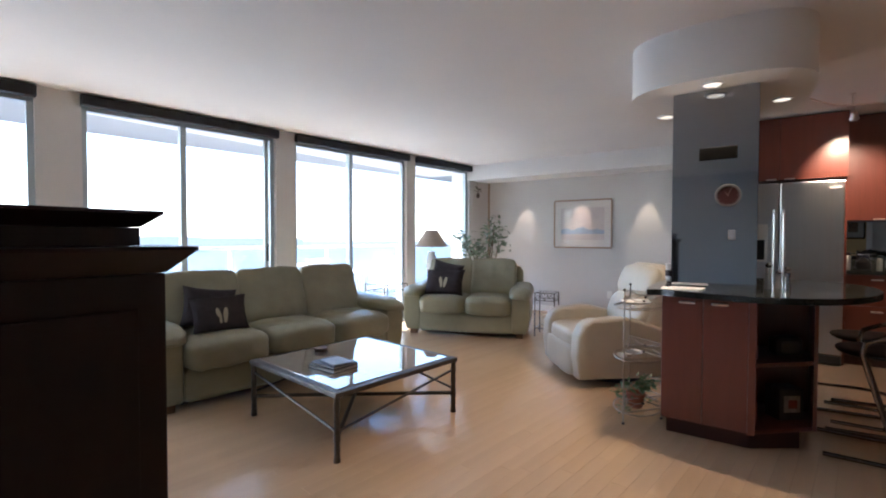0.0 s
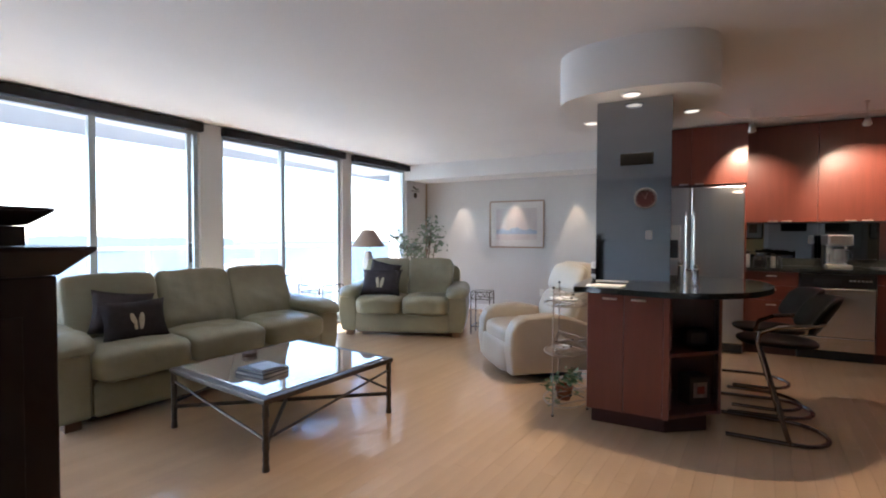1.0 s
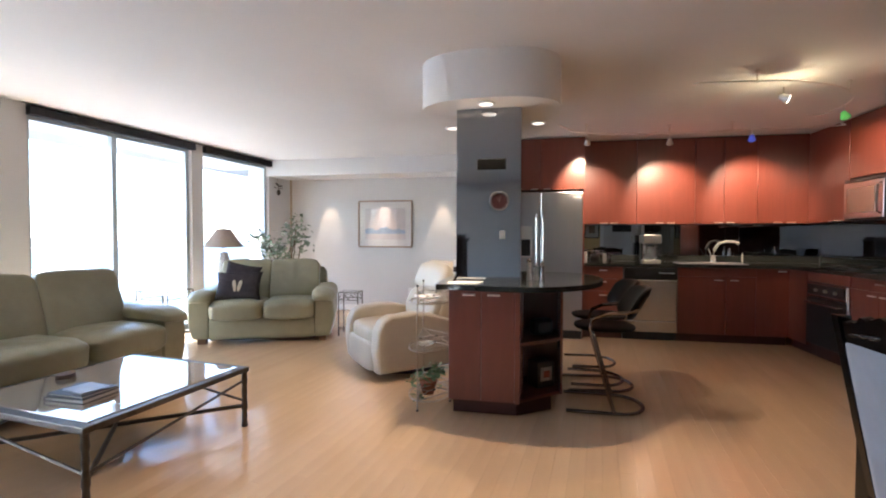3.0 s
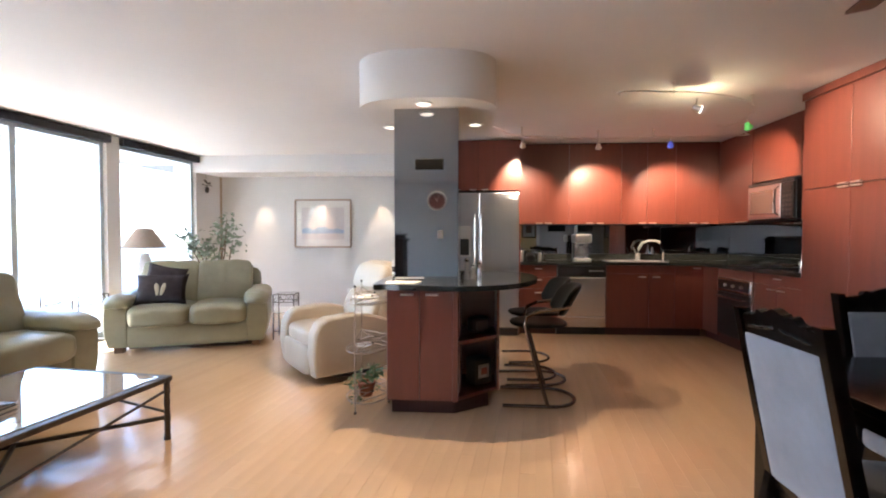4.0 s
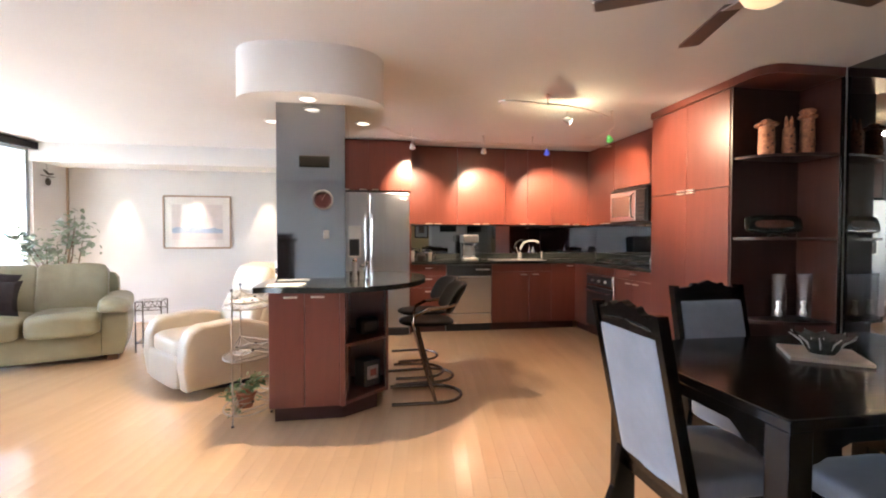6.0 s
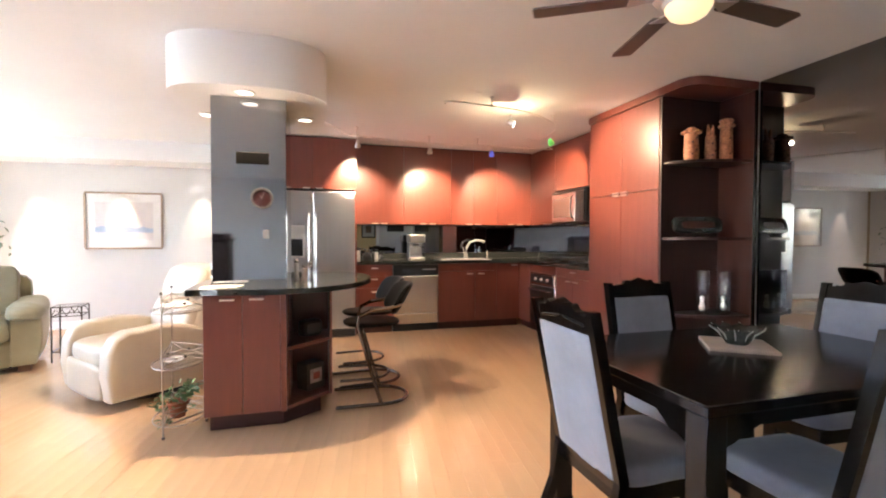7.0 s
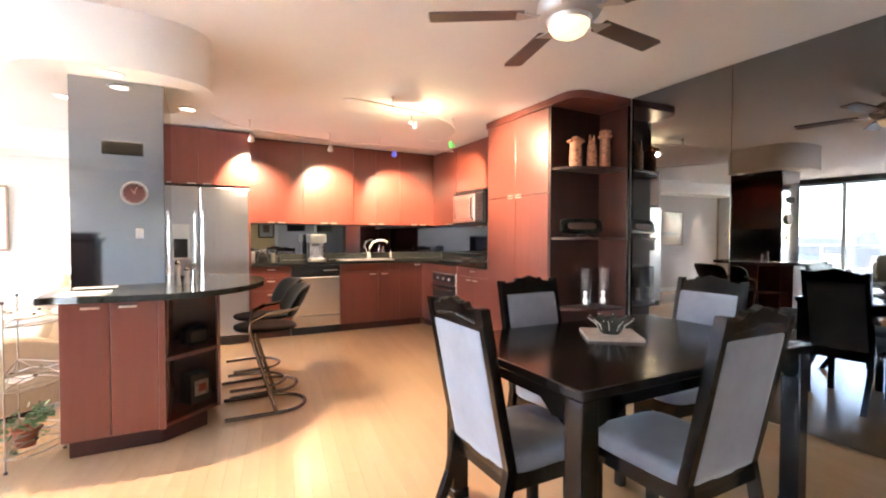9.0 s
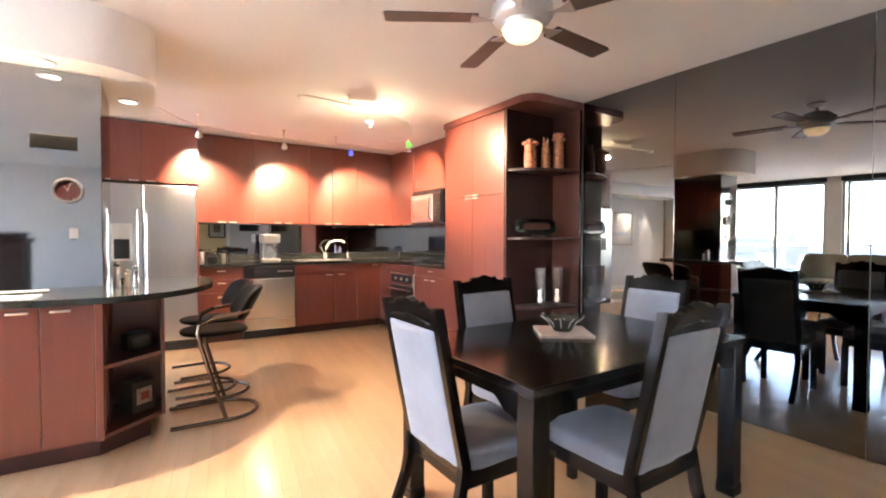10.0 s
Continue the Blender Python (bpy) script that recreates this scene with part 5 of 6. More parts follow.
def leaves(bm, centres, size, n, rng, spread):
    for c in centres:
        for _ in range(n):
            p = Vector(c) + Vector((rng.gauss(0, spread), rng.gauss(0, spread), rng.gauss(0, spread * 0.8)))
            m = Matrix.Translation(p) @ Euler((rng.uniform(-0.9, 0.9), rng.uniform(-0.9, 0.9), rng.uniform(0, 6.28))).to_matrix().to_4x4()
            s = size * rng.uniform(0.6, 1.25)
            pts = [(0, 0, 0), (0.28, 0.35, 0.05), (0.20, 0.8, 0.02), (0, 1.1, -0.08), (-0.20, 0.8, 0.02), (-0.28, 0.35, 0.05)]
            vs = [bm.verts.new(m @ (Vector(q) * s)) for q in pts]
            bm.faces.new((vs[0], vs[1], vs[2], vs[3]))
            bm.faces.new((vs[0], vs[3], vs[4], vs[5]))


rng = random.Random(4)
iv = thing("potted_ivy", Matrix.Translation((-0.775, 3.385, 0.0855)) @ Matrix.Scale(0.86, 4), "small trailing ivy in a terracotta pot", "plant")
part("pot", lathe(bmesh.new(), [(0.048, 0), (0.065, 0.085), (0.072, 0.09), (0.072, 0.112), (0.062, 0.112), (0.058, 0.095)], 20), TERRA, iv, smooth=True)
bm = bmesh.new()
leaves(bm, [(rng.uniform(-0.09, 0.09), rng.uniform(-0.09, 0.09), 0.16 + rng.uniform(-0.03, 0.05)) for _ in range(14)], 0.05, 7, rng, 0.03)
leaves(bm, [(-0.10, -0.06, 0.06), (-0.12, -0.02, 0.10), (0.08, -0.08, 0.10), (-0.06, -0.10, 0.0)], 0.045, 7, rng, 0.025)
part("foliage", bm, LEAF, iv, "small green ivy leaves")
di = thing("dish", Matrix.Translation((-0.80, 3.39, 0.4305)), "small white china dish on the plant stand", "dish")
part("bowl", lathe(bmesh.new(), [(0.02, 0), (0.05, 0.012), (0.065, 0.022), (0.062, 0.023), (0.04, 0.014)], 24), M["white"], di, smooth=True)
di2 = thing("dish", Matrix.Translation((-0.79, 3.43, 0.7655)), "white china dish on the top tier", "dish")
part("bowl", lathe(bmesh.new(), [(0.03, 0), (0.08, 0.014), (0.10, 0.026), (0.097, 0.028), (0.06, 0.016)], 24), M["white"], di2, smooth=True)


def iron_table(m, w, d, hgt, label, white=False):
    t = thing("side_table", m, label, "table")
    mt = M["white"] if white else M["iron"]
    for sx in (-1, 1):
        for sy in (-1, 1):
            part("leg", T([(sx * w, sy * d, 0), (sx * w, sy * d, hgt)], 0.007), mt, t)
    for s in (-1, 1):
        for z in (hgt, hgt - 0.09, 0.10):
            part("rail", T([(-w, s * d, z), (w, s * d, z)], 0.005, 6), mt, t)
            part("rail", T([(s * w, -d, z), (s * w, d, z)], 0.005, 6), mt, t)
        for k in range(2):
            x = -w + w * k
            part("scroll", T([(x, s * d, hgt - 0.085), (x + w * 0.3, s * d, hgt - 0.02), (x + w * 0.5, s * d, hgt - 0.05), (x + w * 0.7, s * d, hgt - 0.02), (x + w, s * d, hgt - 0.085)], 0.004, 6), mt, t)
    g = part("glass_top", B(-w, w, -d, d, hgt + 0.006, hgt + 0.012, 0.002), M["glass"], t, "clear glass top")
    g.visible_shadow = False
    return t


iron_table(pose(-2.28, 5.55, 0, 0, 0, 8), 0.12, 0.12, 0.535, "small square iron side table by the loveseat")
iron_table(pose(-4.22, 4.72, 0, 0, 0, -7), 0.20, 0.20, 0.60, "iron and glass side table in front of the window")
lt = iron_table(pose(-4.11, 5.60, 0, 0, 0, -7), 0.12, 0.12, 0.58, "iron and glass lamp table behind the loveseat")
lp = thing("table_lamp", Matrix.Translation((-4.11, 5.60, 0.5925)), "white ceramic table lamp with taupe coolie shade", "lamp")
part("base", lathe(bmesh.new(), [(0.075, 0), (0.08, 0.02), (0.06, 0.06), (0.075, 0.14), (0.085, 0.26), (0.06, 0.36), (0.045, 0.40), (0.055, 0.42)], 28), M["white"], lp, smooth=True)
part("stem", T([(0, 0, 0.42), (0, 0, 0.73)], 0.006), M["nickel"], lp)
part("shade", lathe(bmesh.new(), [(0.245, 0.49), (0.245, 0.495), (0.085, 0.735), (0.08, 0.735), (0.238, 0.49)], 36), mat("taupe_shade", (0.40, 0.32, 0.26), 0.85, vary=0.1, scale=30), lp, "taupe cone shade", smooth=True)
part("finial", lathe(bmesh.new(), [(0.006, 0.73), (0.012, 0.745), (0.003, 0.76)], 10), M["nickel"], lp)

# ficus behind the loveseat
fp = thing("ficus_plant", Matrix.Translation((-3.66, 6.40, 0)), "leafy artificial ficus in a dark pot", "plant")
part("pot", lathe(bmesh.new(), [(0.13, 0), (0.17, 0.28), (0.18, 0.29), (0.18, 0.32), (0.16, 0.32), (0.15, 0.30)], 24), M["iron"], fp, smooth=True)
cen, rng = [], random.Random(11)
for k, tip in enumerate(((-0.45, 0.05, 1.30), (-0.36, -0.05, 1.14), (-0.15, 0.0, 1.12), (0.14, 0.05, 1.48), (0.22, -0.08, 1.34), (0.05, 0.10, 1.30), (-0.02, 0.0, 1.02), (0.24, 0.02, 1.18), (-0.25, 0.05, 1.0))):
    base = Vector((rng.uniform(-0.03, 0.03), rng.uniform(-0.03, 0.03), 0.30))
    tip = Vector(tip)
    mid = base.lerp(tip, 0.55) + Vector((rng.uniform(-0.05, 0.05), 0, 0.05))
    part("trunk", T([base, base.lerp(mid, 0.5), mid, mid.lerp(tip, 0.5), tip], [0.012, 0.010, 0.008, 0.006, 0.003], 6), mat("bark", (0.12, 0.08, 0.05), 0.8) if k == 0 else bpy.data.materials["bark"], fp)
    cen += [tip, mid.lerp(tip, 0.7), tip + Vector((rng.uniform(-0.08, 0.08), rng.uniform(-0.08, 0.08), -0.05))]
bm = bmesh.new()
leaves(bm, cen, 0.085, 13, rng, 0.068)
part("foliage", bm, FIC, fp, "dusty green leaves")

# ---------------------------------------------------------------- on the island
for k, (dx, rz, w_, d_) in enumerate(((0, 4, 0.20, 0.14), (0.03, -8, 0.19, 0.13))):
    pp = thing("paper_sheets", pose(-0.50 + dx, 3.22 + 0.03 * k, 0.9125 + 0.0035 * k, 0, 0, rz), "white folded papers on the island worktop", "papers", "papers on the island")
    part("sheet", B(-w_ / 2, w_ / 2, -d_ / 2, d_ / 2, 0, 0.003, 0.001), M["white"], pp)
for k, (x, y) in enumerate(((-0.66, 3.95), (-0.60, 4.02))):
    cn = thing("candle", Matrix.Translation((x, y, 0.9125)), "white candle jar with dark label at the back of the island", "candle", "candles on the island")
    part("jar", lathe(bmesh.new(), [(0.028, 0), (0.03, 0.01), (0.03, 0.11), (0.026, 0.115)], 18), M["white"], cn, smooth=True)
    part("label_band", lathe(bmesh.new(), [(0.0305, 0.02), (0.0305, 0.065)], 18), M["hutch"], cn, "dark red label")
for x, y, hg, mt, lab in ((-0.06, 3.52, 0.16, "nickel", "tall slim pepper mill"), (-0.01, 3.56, 0.11, "white", "white salt mill"), (0.03, 3.50, 0.14, "chrome", "slim steel shaker")):
    ml = thing("mill", Matrix.Translation((x, y, 0.9125)), lab + " on the island worktop", "mill", "mills on the island")
    part("body", lathe(bmesh.new(), [(0.018, 0), (0.02, 0.01), (0.013, hg * 0.45), (0.017, hg * 0.75), (0.012, hg * 0.8)], 16), M[mt], ml, smooth=True)
    part("cap", lathe(bmesh.new(), [(0.013, hg * 0.81), (0.017, hg * 0.9), (0.006, hg)], 16), M["chrome"], ml, smooth=True)
# niche contents
bx = thing("storage_box", pose(0.03, 3.62, 0.1225, 0, 0, 38), "dark box with a small framed photo in the lower niche", "box")
part("body", B(-0.075, 0.075, -0.06, 0.06, 0, 0.19, 0.004), mat("smoky_grey_box", (0.055, 0.048, 0.042), 0.4, vary=0.2, scale=20), bx)
part("photo", B(-0.05, 0.05, -0.064, -0.0605, 0.05, 0.15, 0.001), mat("photo_pale", (0.55, 0.42, 0.36), 0.5, vary=0.4, scale=25), bx, "small pale photo")
part("photo_patch", B(-0.025, 0.03, -0.0665, -0.0642, 0.075, 0.125, 0.001), mat("photo_red", (0.40, 0.10, 0.07), 0.5, vary=0.3, scale=40), bx)
rd = thing("radio", pose(0.03, 3.60, 0.5075, 0, 0, 38), "small rounded dark radio in the upper niche", "radio")
part("body", puffy(bmesh.new(), (0, 0, 0.06), (0.17, 0.09, 0.12), 5, 8), M["black"], rd, smooth=True)
part("grille", puffy(bmesh.new(), (0, -0.044, 0.058), (0.12, 0.01, 0.075), 5, 5), mat("grey_grille", (0.09, 0.09, 0.09), 0.6, vary=0.3, scale=200), rd, smooth=True)


# ---------------------------------------------------------------- on the worktop
cm = thing("coffee_maker", Matrix.Translation((1.40, 6.22, 0.9155)), "black and steel drip coffee maker with glass jug", "coffee maker")
part("back", B(-0.10, 0.10, 0.03, 0.15, 0, 0.34, 0.012), M["black"], cm)
part("hot_plate", B(-0.10, 0.10, -0.11, 0.03, 0, 0.035, 0.008), M["nickel"], cm, "bright steel base")
part("column", B(-0.085, 0.085, 0.015, 0.031, 0.036, 0.235, 0.003), M["steel_dw"], cm, "steel front of the water tank")
part("brew_head", B(-0.105, 0.105, -0.11, 0.15, 0.235, 0.345, 0.015), mat("brew_steel", (0.42, 0.40, 0.38), 0.30, 1.0, vary=0.1), cm, "brushed steel brew head")
part("jug_lid", lathe(bmesh.new(), [(0.048, 0.201), (0.046, 0.215), (0.02, 0.222)], 20, (0, -0.035, 0)), M["black"], cm, "black jug lid")
jug = part("jug", lathe(bmesh.new(), [(0.055, 0.04), (0.075, 0.07), (0.075, 0.12), (0.05, 0.18), (0.05, 0.20), (0.046, 0.20)], 24, (0, -0.035, 0)), glass("jug_glass", gloss=2.5), cm, "shiny glass jug", smooth=True)
part("jug_handle", T([(0.05, -0.06, 0.18), (0.10, -0.09, 0.17), (0.10, -0.09, 0.09), (0.07, -0.06, 0.08)], 0.009), M["black"], jug)
M["tap_white"] = mat("almond_enamel", (0.19, 0.187, 0.18), 0.25, vary=0.04)
fa = thing("kitchen_tap", Matrix.Translation((2.17, 6.38, 0.9155)), "white swan-neck kitchen tap", "tap")
part("base", lathe(bmesh.new(), [(0.03, 0), (0.03, 0.05), (0.022, 0.09)], 18), M["tap_white"], fa, smooth=True)
part("spout", T([(0, 0, 0.08), (0.01, -0.01, 0.16), (0.05, -0.03, 0.235), (0.12, -0.07, 0.265), (0.20, -0.11, 0.26), (0.235, -0.13, 0.235)], [0.02, 0.02, 0.018, 0.016, 0.016, 0.02]), M["tap_white"], fa, smooth=True)
part("lever", T([(-0.02, 0, 0.08), (-0.06, -0.02, 0.17)], 0.007), M["tap_white"], fa)
sd = thing("soap_dispenser", Matrix.Translation((2.50, 6.38, 0.9155)), "slim white soap dispenser beside the sink", "soap dispenser")
part("body", lathe(bmesh.new(), [(0.014, 0), (0.014, 0.08), (0.008, 0.09), (0.008, 0.12)], 14), M["tap_white"], sd, smooth=True)
sk = thing("kitchen_sink", Matrix.Translation((2.05, 6.15, 0.9155)), "steel-rimmed inset sink in the black worktop", "sink")
bm = bmesh.new()
for s in (-1, 1):
    box(bm, -0.34, 0.34, s * 0.20 - 0.015, s * 0.20 + 0.015, 0, 0.006, 0.002)
    box(bm, s * 0.34 - 0.015, s * 0.34 + 0.015, -0.185, 0.185, 0, 0.0055, 0.002)
part("rim", bm, M["steel"], sk)
part("basin", B(-0.325, 0.325, -0.185, 0.185, 0.0005, 0.002), mat("basin_grey", (0.22, 0.22, 0.22), 0.4), sk)
kt = thing("kettle", Matrix.Translation((0.74, 6.22, 0.9155)), "small dark kettle beside the fridge", "kettle")
part("body", lathe(bmesh.new(), [(0.055, 0), (0.065, 0.02), (0.06, 0.07), (0.03, 0.10), (0.012, 0.115)], 22), M["black"], kt, smooth=True)
part("handle", T([(-0.05, 0, 0.07), (-0.04, 0, 0.14), (0.04, 0, 0.14), (0.05, 0, 0.07)], 0.006), M["chrome"], kt)
for k, (x, hg, mt) in enumerate(((0.88, 0.13, "nickel"), (0.94, 0.10, "chrome"), (0.64, 0.16, "nickel"))):
    jr = thing("jar", Matrix.Translation((x, 6.36, 0.9155)), "small spice jar on the worktop", "jar", "jars on the worktop")
    part("body", lathe(bmesh.new(), [(0.022, 0), (0.024, 0.01), (0.024, hg * 0.75), (0.018, hg * 0.8)], 14), M[mt], jr, smooth=True)
    part("lid", lathe(bmesh.new(), [(0.02, hg * 0.805), (0.02, hg), (0.012, hg + 0.004)], 14), M["black"], jr)
hob = thing("cooktop", ID, "black glass cooktop with steel pan supports", "cooktop")
part("glass", B(2.84, 3.30, 4.86, 5.50, 0.9155, 0.923, 0.002), M["black"], hob)
for x in (2.96, 3.18):
    for y in (5.02, 5.34):
        part("burner", lathe(bmesh.new(), [(0.05, 0.9235), (0.05, 0.935), (0.03, 0.942)], 18, (x, y, 0)), M["iron"], hob)
        part("grate", T([(x - 0.09, y, 0.948), (x + 0.09, y, 0.948)], 0.005, 6), M["iron"], hob)
        part("grate", T([(x, y - 0.09, 0.948), (x, y + 0.09, 0.948)], 0.005, 6), M["iron"], hob)
for k, (y, hg, mt) in enumerate(((4.62, 0.17, "chrome"), (4.70, 0.14, "white"), (4.52, 0.12, "chrome"))):
    jr = thing("bottle", Matrix.Translation((3.05 + 0.05 * k, y, 0.9155)), "small cruet bottle beside the cooktop", "bottle", "cruets by the cooktop")
    part("body", lathe(bmesh.new(), [(0.022, 0), (0.025, 0.01), (0.024, hg * 0.55), (0.010, hg * 0.75), (0.010, hg)], 14), M[mt], jr, smooth=True)

# ---------------------------------------------------------------- on the corner shelves
CER = mat("terracotta_ceramic", (0.44, 0.19, 0.095), 0.55, vary=0.5, scale=34, second=(0.16, 0.055, 0.03), bump=0.15, bump_scale=50)
for k, (x, y, hg, kind) in enumerate(((2.95, 3.13, 0.30, 0), (3.12, 3.11, 0.30, 1), (3.27, 3.10, 0.36, 2))):
    v = thing("ceramic_vessel", Matrix.Translation((x, y, 1.8355)), "terracotta ceramic vessel with " + ("frilled lid", "two upright spikes", "banded collar")[kind] + " on the top shelf", "ornament", "ceramic vessels on the shelf")
    r = (0.052, 0.040, 0.046)[kind]
    hb = (0.21, 0.20, 0.27)[kind]
    part("body", lathe(bmesh.new(), [(r, 0), (r * 1.08, hb * 0.3), (r, hb * 0.7), (r * 0.95, hb)], 20), CER, v, smooth=True)
    if kind == 0:
        bm = bmesh.new()
        for j in range(8):
            a = j * math.pi / 4
            puffy(bm, (0.055 * math.cos(a), 0.055 * math.sin(a), hb + 0.012), (0.045, 0.045, 0.03), 2.2, 3)
        puffy(bm, (0, 0, hb + 0.03), (0.075, 0.075, 0.05), 2.2, 4)
        part("lid", bm, CER, v, smooth=True)
    elif kind == 1:
        for s in (-1, 1):
            part("spike", T([(s * 0.018, 0, hb), (s * 0.022, 0, hb + 0.05), (s * 0.026, 0, hb + 0.09)], [0.016, 0.014, 0.004]), CER, v, smooth=True)
    else:
        part("collar", lathe(bmesh.new(), [(r, hb), (r * 1.35, hb + 0.01), (r * 1.35, hb + 0.025), (r * 0.9, hb + 0.03), (r * 1.2, hb + 0.06), (r * 0.8, hb + 0.075)], 20), CER, v, smooth=True)
    for j in range(5):
        a = -math.pi / 2 + (j % 3 - 1) * 0.6 + 0.2 * kind
        part("spot", puffy(bmesh.new(), (r * 1.02 * math.cos(a), r * 1.02 * math.sin(a), hb * (0.22 + 0.15 * j)), (0.016, 0.012, 0.014), 2.2, 3), M["toe"], v, "dark painted spot", smooth=True)
pl = thing("platter", pose(3.03, 3.13, 1.2255, 0, 0, -12), "long dark glazed platter propped on a stand", "platter")
part("dish", puffy(bmesh.new(), (0, 0, 0), (0.42, 0.03, 0.135), 5, 9, m=Matrix.Translation((0, 0.01, 0.10)) @ Matrix.Rotation(radians(-12), 4, 'X')), mat("dark_glaze", (0.020, 0.024, 0.022), 0.2, vary=0.4, scale=9, coat=0.5), pl, smooth=True)
part("inlay", puffy(bmesh.new(), (0, 0, 0), (0.28, 0.012, 0.06), 4, 7, m=Matrix.Translation((0, -0.006, 0.10)) @ Matrix.Rotation(radians(-12), 4, 'X')), mat("red_brown_glaze", (0.09, 0.035, 0.025), 0.35, vary=0.6, scale=30), pl, "mottled red-brown inlay", smooth=True)
part("stand", T([(-0.07, -0.03, 0.004), (0, 0.03, 0.03), (0.07, -0.03, 0.004)], 0.006), M["iron"], pl)
for x, y in ((3.02, 3.07), (3.19, 3.03)):
    gl = thing("glass_vase", Matrix.Translation((x, y, 0.6105)) @ Matrix.Diagonal((1, 1, 1.15, 1)), "tall clear glass cylinder vase on the lower shelf", "vase", "glass vases on the shelf")
    VG = bpy.data.materials.get("vase_glass") or glass("vase_glass", gloss=1.3)
    part("cylinder", lathe(bmesh.new(), [(0.042, 0), (0.045, 0.01), (0.050, 0.30), (0.046, 0.30), (0.041, 0.03)], 24), VG, gl, smooth=True)
    part("insert", lathe(bmesh.new(), [(0.016, 0.032), (0.024, 0.05), (0.012, 0.09), (0.018, 0.12), (0.006, 0.13)], 14), M["nickel"], gl, "silvery ball insert", smooth=True)

# ---------------------------------------------------------------- on the dining table
tm = pose(1.79, 1.69, TZ + 0.0005, 0, 0, -36)
ty = thing("stone_tray", tm, "square pale stone tray on the dining table", "tray")
part("slab", B(-0.125, 0.125, -0.125, 0.125, 0.0, 0.014, 0.003), mat("pale_stone", (0.50, 0.42, 0.36), 0.45, vary=0.2, scale=14), ty)
bw = thing("glass_bowl", Matrix.Translation((1.79, 1.69, TZ + 0.0150)) @ Matrix.Scale(0.75, 4), "dark fluted glass bowl with flared rim on the tray", "bowl")
bm = bmesh.new()
N_ = 40
prof = [(0.055, 0.0), (0.075, 0.03), (0.085, 0.06), (0.125, 0.09)]
rings = []
for j, (r, z) in enumerate(prof):
    f = j / 3
    rings.append([bm.verts.new((r * (1 + 0.10 * f * math.cos(10 * a)) * math.cos(a), r * (1 + 0.10 * f * math.cos(10 * a)) * math.sin(a), z + 0.008 * f * math.cos(10 * a))) for a in [2 * math.pi * k / N_ for k in range(N_)]])
for a, b_ in zip(rings, rings[1:]):
    for k in range(N_):
        bm.faces.new((a[k], a[(k + 1) % N_], b_[(k + 1) % N_], b_[k]))
bm.faces.new(rings[0][::-1])
bmesh.ops.solidify(bm, geom=bm.faces[:], thickness=0.004)
part("bowl", bm, mat("smoky_glass", (0.10, 0.11, 0.10), 0.08, vary=0.5, scale=20, coat=1.0), bw, smooth=True)
for k in range(10):
    a = 2 * math.pi * k / 10
    part("rib", T([(0.075 * math.cos(a), 0.075 * math.sin(a), 0.028), (0.092 * math.cos(a), 0.092 * math.sin(a), 0.06), (0.142 * math.cos(a), 0.142 * math.sin(a), 0.098)], [0.003, 0.005, 0.003], 6), mat("rib_glass", (0.55, 0.56, 0.52), 0.1) if k == 0 else bpy.data.materials["rib_glass"], bw, "pale rib of glass")

# ---------------------------------------------------------------- balcony furniture
pt = thing("patio_table", WM @ Matrix.Translation((3.75, 1.0, -0.03)), "white metal patio table with glass top", "table")
part("top", lathe(bmesh.new(), [(0.02, 0.70), (0.45, 0.70), (0.455, 0.715), (0.45, 0.725), (0.02, 0.725)], 36), M["white"], pt)
for k in range(4):
    a = k * math.pi / 2 + 0.4
    part("leg", T([(0.38 * math.cos(a), 0.38 * math.sin(a), 0), (0.30 * math.cos(a), 0.30 * math.sin(a), 0.70)], 0.013), M["white"], pt)


def patio_chair(m):
    c = thing("patio_chair", m, "white metal patio chair with slatted back", "chair", "patio chairs")
    for sx in (-1, 1):
        part("leg", T([(sx * 0.24, -0.22, 0), (sx * 0.23, -0.20, 0.62), (sx * 0.23, 0.20, 0.64)], 0.012), M["white"], c)
        part("leg", T([(sx * 0.24, 0.26, 0), (sx * 0.22, 0.20, 0.42), (sx * 0.22, 0.30, 0.90)], 0.012), M["white"], c)
    for k in range(7):
        part("slat", B(-0.22, 0.22, -0.21 + k * 0.06, -0.17 + k * 0.06, 0.415, 0.425, 0.002), M["white"], c)
    for k in range(6):
        z = 0.50 + k * 0.07
        part("back_slat", B(-0.22, 0.22, 0.205 + 0.208 * (z - 0.42) - 0.005, 0.205 + 0.208 * (z - 0.42) + 0.005, z, z + 0.045, 0.002), M["white"], c)
    return c


pcx = patio_chair(WM @ Matrix.Translation((3.05, 0.85, -0.03)) @ Matrix.Rotation(radians(100), 4, 'Z'))
copy_thing(pcx, WM @ Matrix.Translation((4.45, 0.95, -0.03)) @ Matrix.Rotation(radians(-85), 4, 'Z'))
copy_thing(pcx, WM @ Matrix.Translation((3.75, 1.52, -0.03)) @ Matrix.Rotation(radians(5), 4, 'Z'))

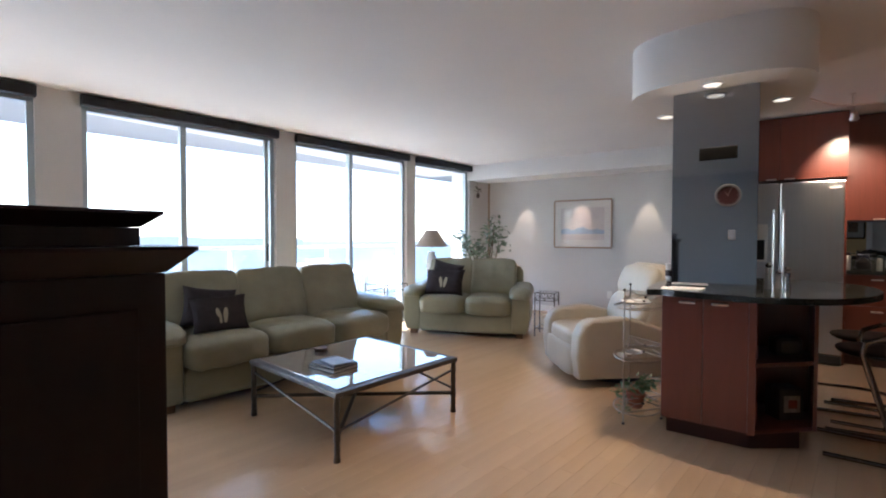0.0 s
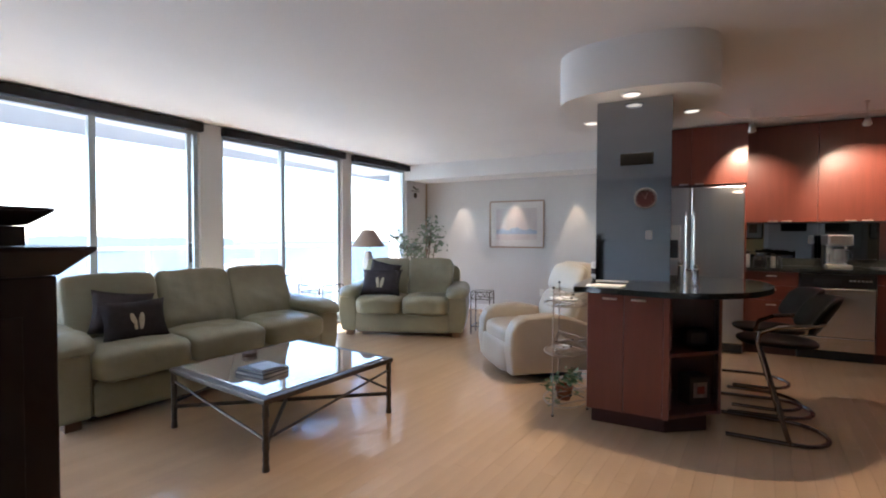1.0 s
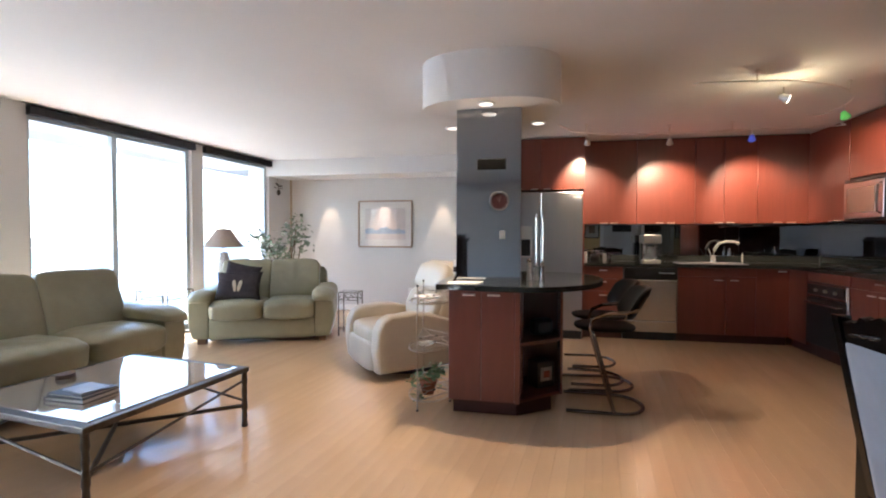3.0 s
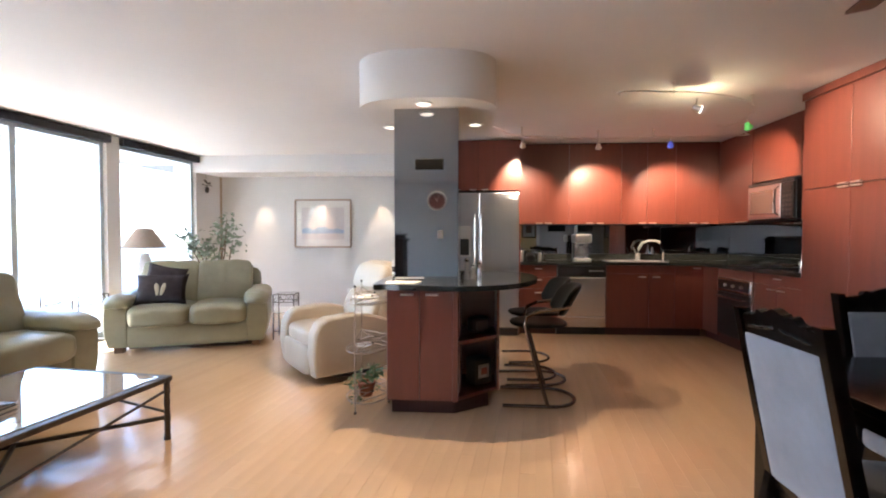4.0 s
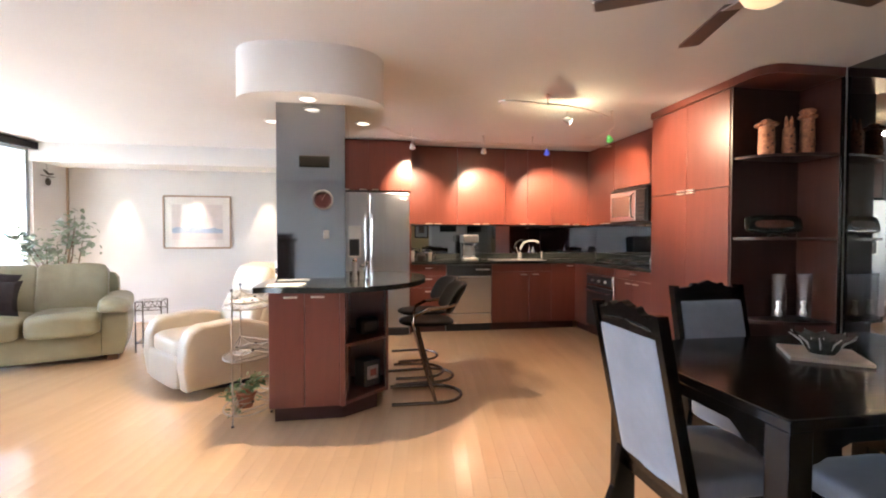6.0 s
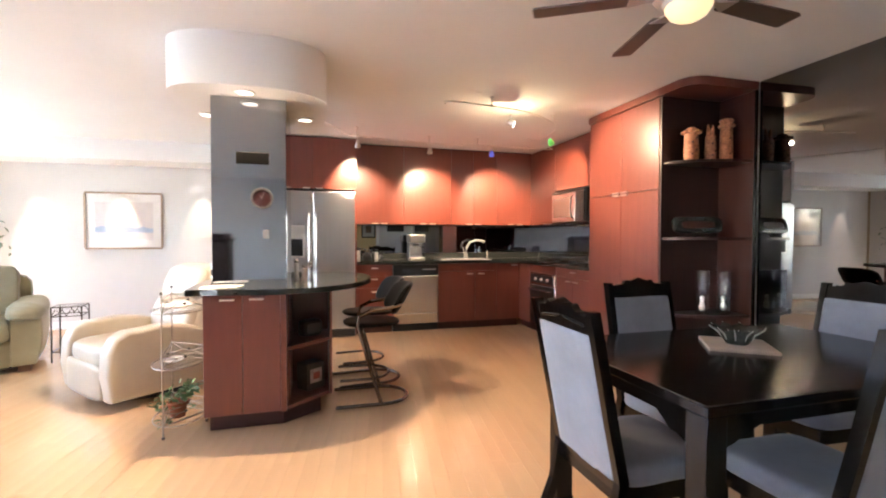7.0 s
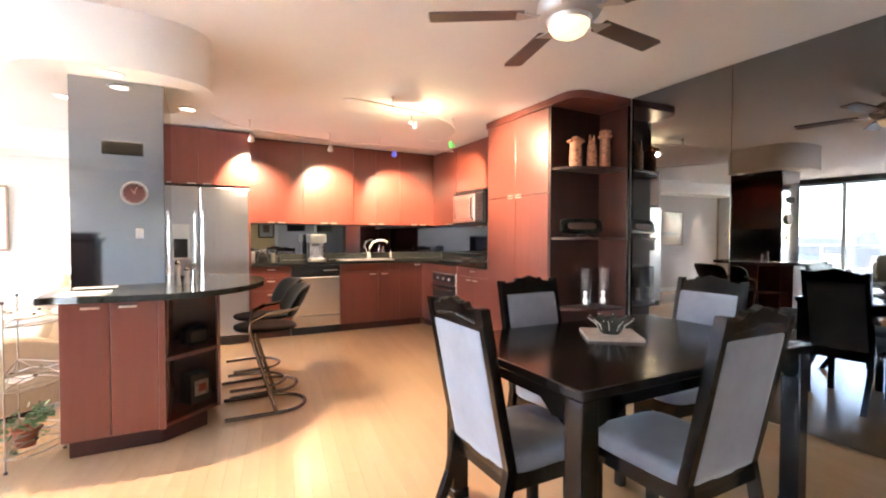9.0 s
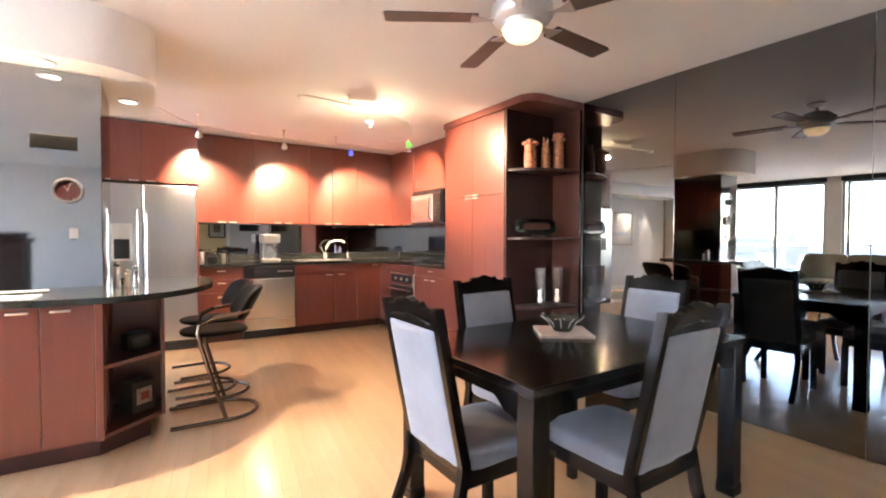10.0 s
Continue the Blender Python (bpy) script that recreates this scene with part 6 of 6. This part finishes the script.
# ---------------------------------------------------------------- rear of the room, seen in the mirrors
# Warm light on the rear wall, put into the yellow of this panel.
structure("wall_rear_panel", B(1.05, 2.22, -3.448, -3.43, 0.0, CEIL), mat("yellow_lit_paint", (0.62, 0.46, 0.22), 0.75, vary=0.06, scale=1.5), "wall panel beside the entrance, yellow light put into its colour", "wall")
structure("door_casing", B(2.225, 2.33, -3.449, -3.41, 0.0, 2.12, 0.004), M["trim"], "white door casing on the rear wall", "trim")
rp = thing("framed_picture", Matrix.Translation((1.95, -3.429, 1.50)), "dark framed print on the yellow-lit rear wall panel", "picture")
for s_ in (-1, 1):
    part("frame", B(-0.23, 0.23, 0.001, 0.026, s_ * 0.28 - 0.018, s_ * 0.28 + 0.018, 0.004), M["espresso"], rp)
    part("frame", B(s_ * 0.23 - 0.018, s_ * 0.23 + 0.018, 0.001, 0.025, -0.262, 0.262, 0.004), M["espresso"], rp)
part("print_sheet", B(-0.212, 0.212, 0.002, 0.008, -0.262, 0.262), PAPER, rp)
part("print_block", B(-0.10, 0.10, 0.0085, 0.010, -0.12, 0.14), mat("print_umber", (0.16, 0.10, 0.06), 0.7, vary=0.5, scale=14), rp, "brown picture field")
tv = thing("television", Matrix.Translation((2.92, -3.449, 1.62)), "black wall television on the rear wall", "television")
part("case", B(-0.30, 0.30, 0.001, 0.05, -0.19, 0.19, 0.006), M["black"], tv)
part("screen", B(-0.285, 0.285, 0.0502, 0.053, -0.175, 0.175, 0.001), M["black"], tv)

# ---------------------------------------------------------------- floor planks
PW = 0.083
PA = radians(82)
rngp = random.Random(7)
pm = Matrix.Rotation(PA, 4, 'Z')
pinv = pm.inverted()


def inside(x, y):
    wx = WA.x + (y - WA.y) * WU.x / WU.y
    return wx + 0.02 < x < 3.50 and -3.5 < y < 7.4


mesh_by_len = {}


def plank_mesh(n):
    if n not in mesh_by_len:
        L_ = 0.30 * n - 0.0006
        b = bmesh.new()
        box(b, 0, L_, -PW / 2 + 0.0002, PW / 2 - 0.0002, -0.012, 0.0, 0.0005, 1)
        me = bpy.data.meshes.new("plank")
        b.to_mesh(me)
        b.free()
        me.materials.append(M["maple"])
        mesh_by_len[n] = me
    return mesh_by_len[n]


near, rest = [], []
for r in range(-60, 80):
    v = r * PW
    u = -5 + rngp.uniform(0, 1.2)
    while u < 8:
        n = rngp.choice((2, 3, 3, 4, 4, 5))
        ends = [pm @ Vector((u + 0.3 * n * f, v, 0)) for f in (0, 0.5, 1)]
        if sum(inside(e.x, e.y) for e in ends) > 1:
            c = ends[1]
            (near if (-1.9 < c.x < 1.25 and 1.3 < c.y < 4.4) else rest).append((u, v, n))
        u += 0.30 * n
near = sorted(near, key=lambda q: (q[1], q[0]))
rest += near[300:]
for u, v, n in near[:300]:
    o = new("plank", plank_mesh(n))
    o.parent = floor
    o.matrix_basis = pm @ Matrix.Translation((u, v, 0))
vs, fs = [], []
for u, v, n in rest:
    L_ = 0.30 * n - 0.0006
    k = len(vs)
    for z in (-0.012, -0.0001):
        for (a, c) in ((0, -1), (L_, -1), (L_, 1), (0, 1)):
            vs.append((u + a, v + c * (PW / 2 - 0.0002), z))
    fs += [(k + 4, k + 5, k + 6, k + 7), (k, k + 1, k + 5, k + 4), (k + 1, k + 2, k + 6, k + 5), (k + 2, k + 3, k + 7, k + 6), (k + 3, k, k + 4, k + 7)]
me = bpy.data.meshes.new("planks")
me.from_pydata(vs, [], fs)
mi = M["maple"].copy()
mi.name = "maple_floor_islands"
nn, ll = mi.node_tree.nodes, mi.node_tree.links
geo = nn.new("ShaderNodeNewGeometry")
for lk in list(ll):
    if lk.from_node.type == 'OBJECT_INFO':
        sock = lk.to_socket
        ll.remove(lk)
        ll.new(geo.outputs["Random Per Island"], sock)
me.materials.append(mi)
po = new("planks", me)
po.parent = floor
po.matrix_basis = pm
tagged(po, kind="stuff")
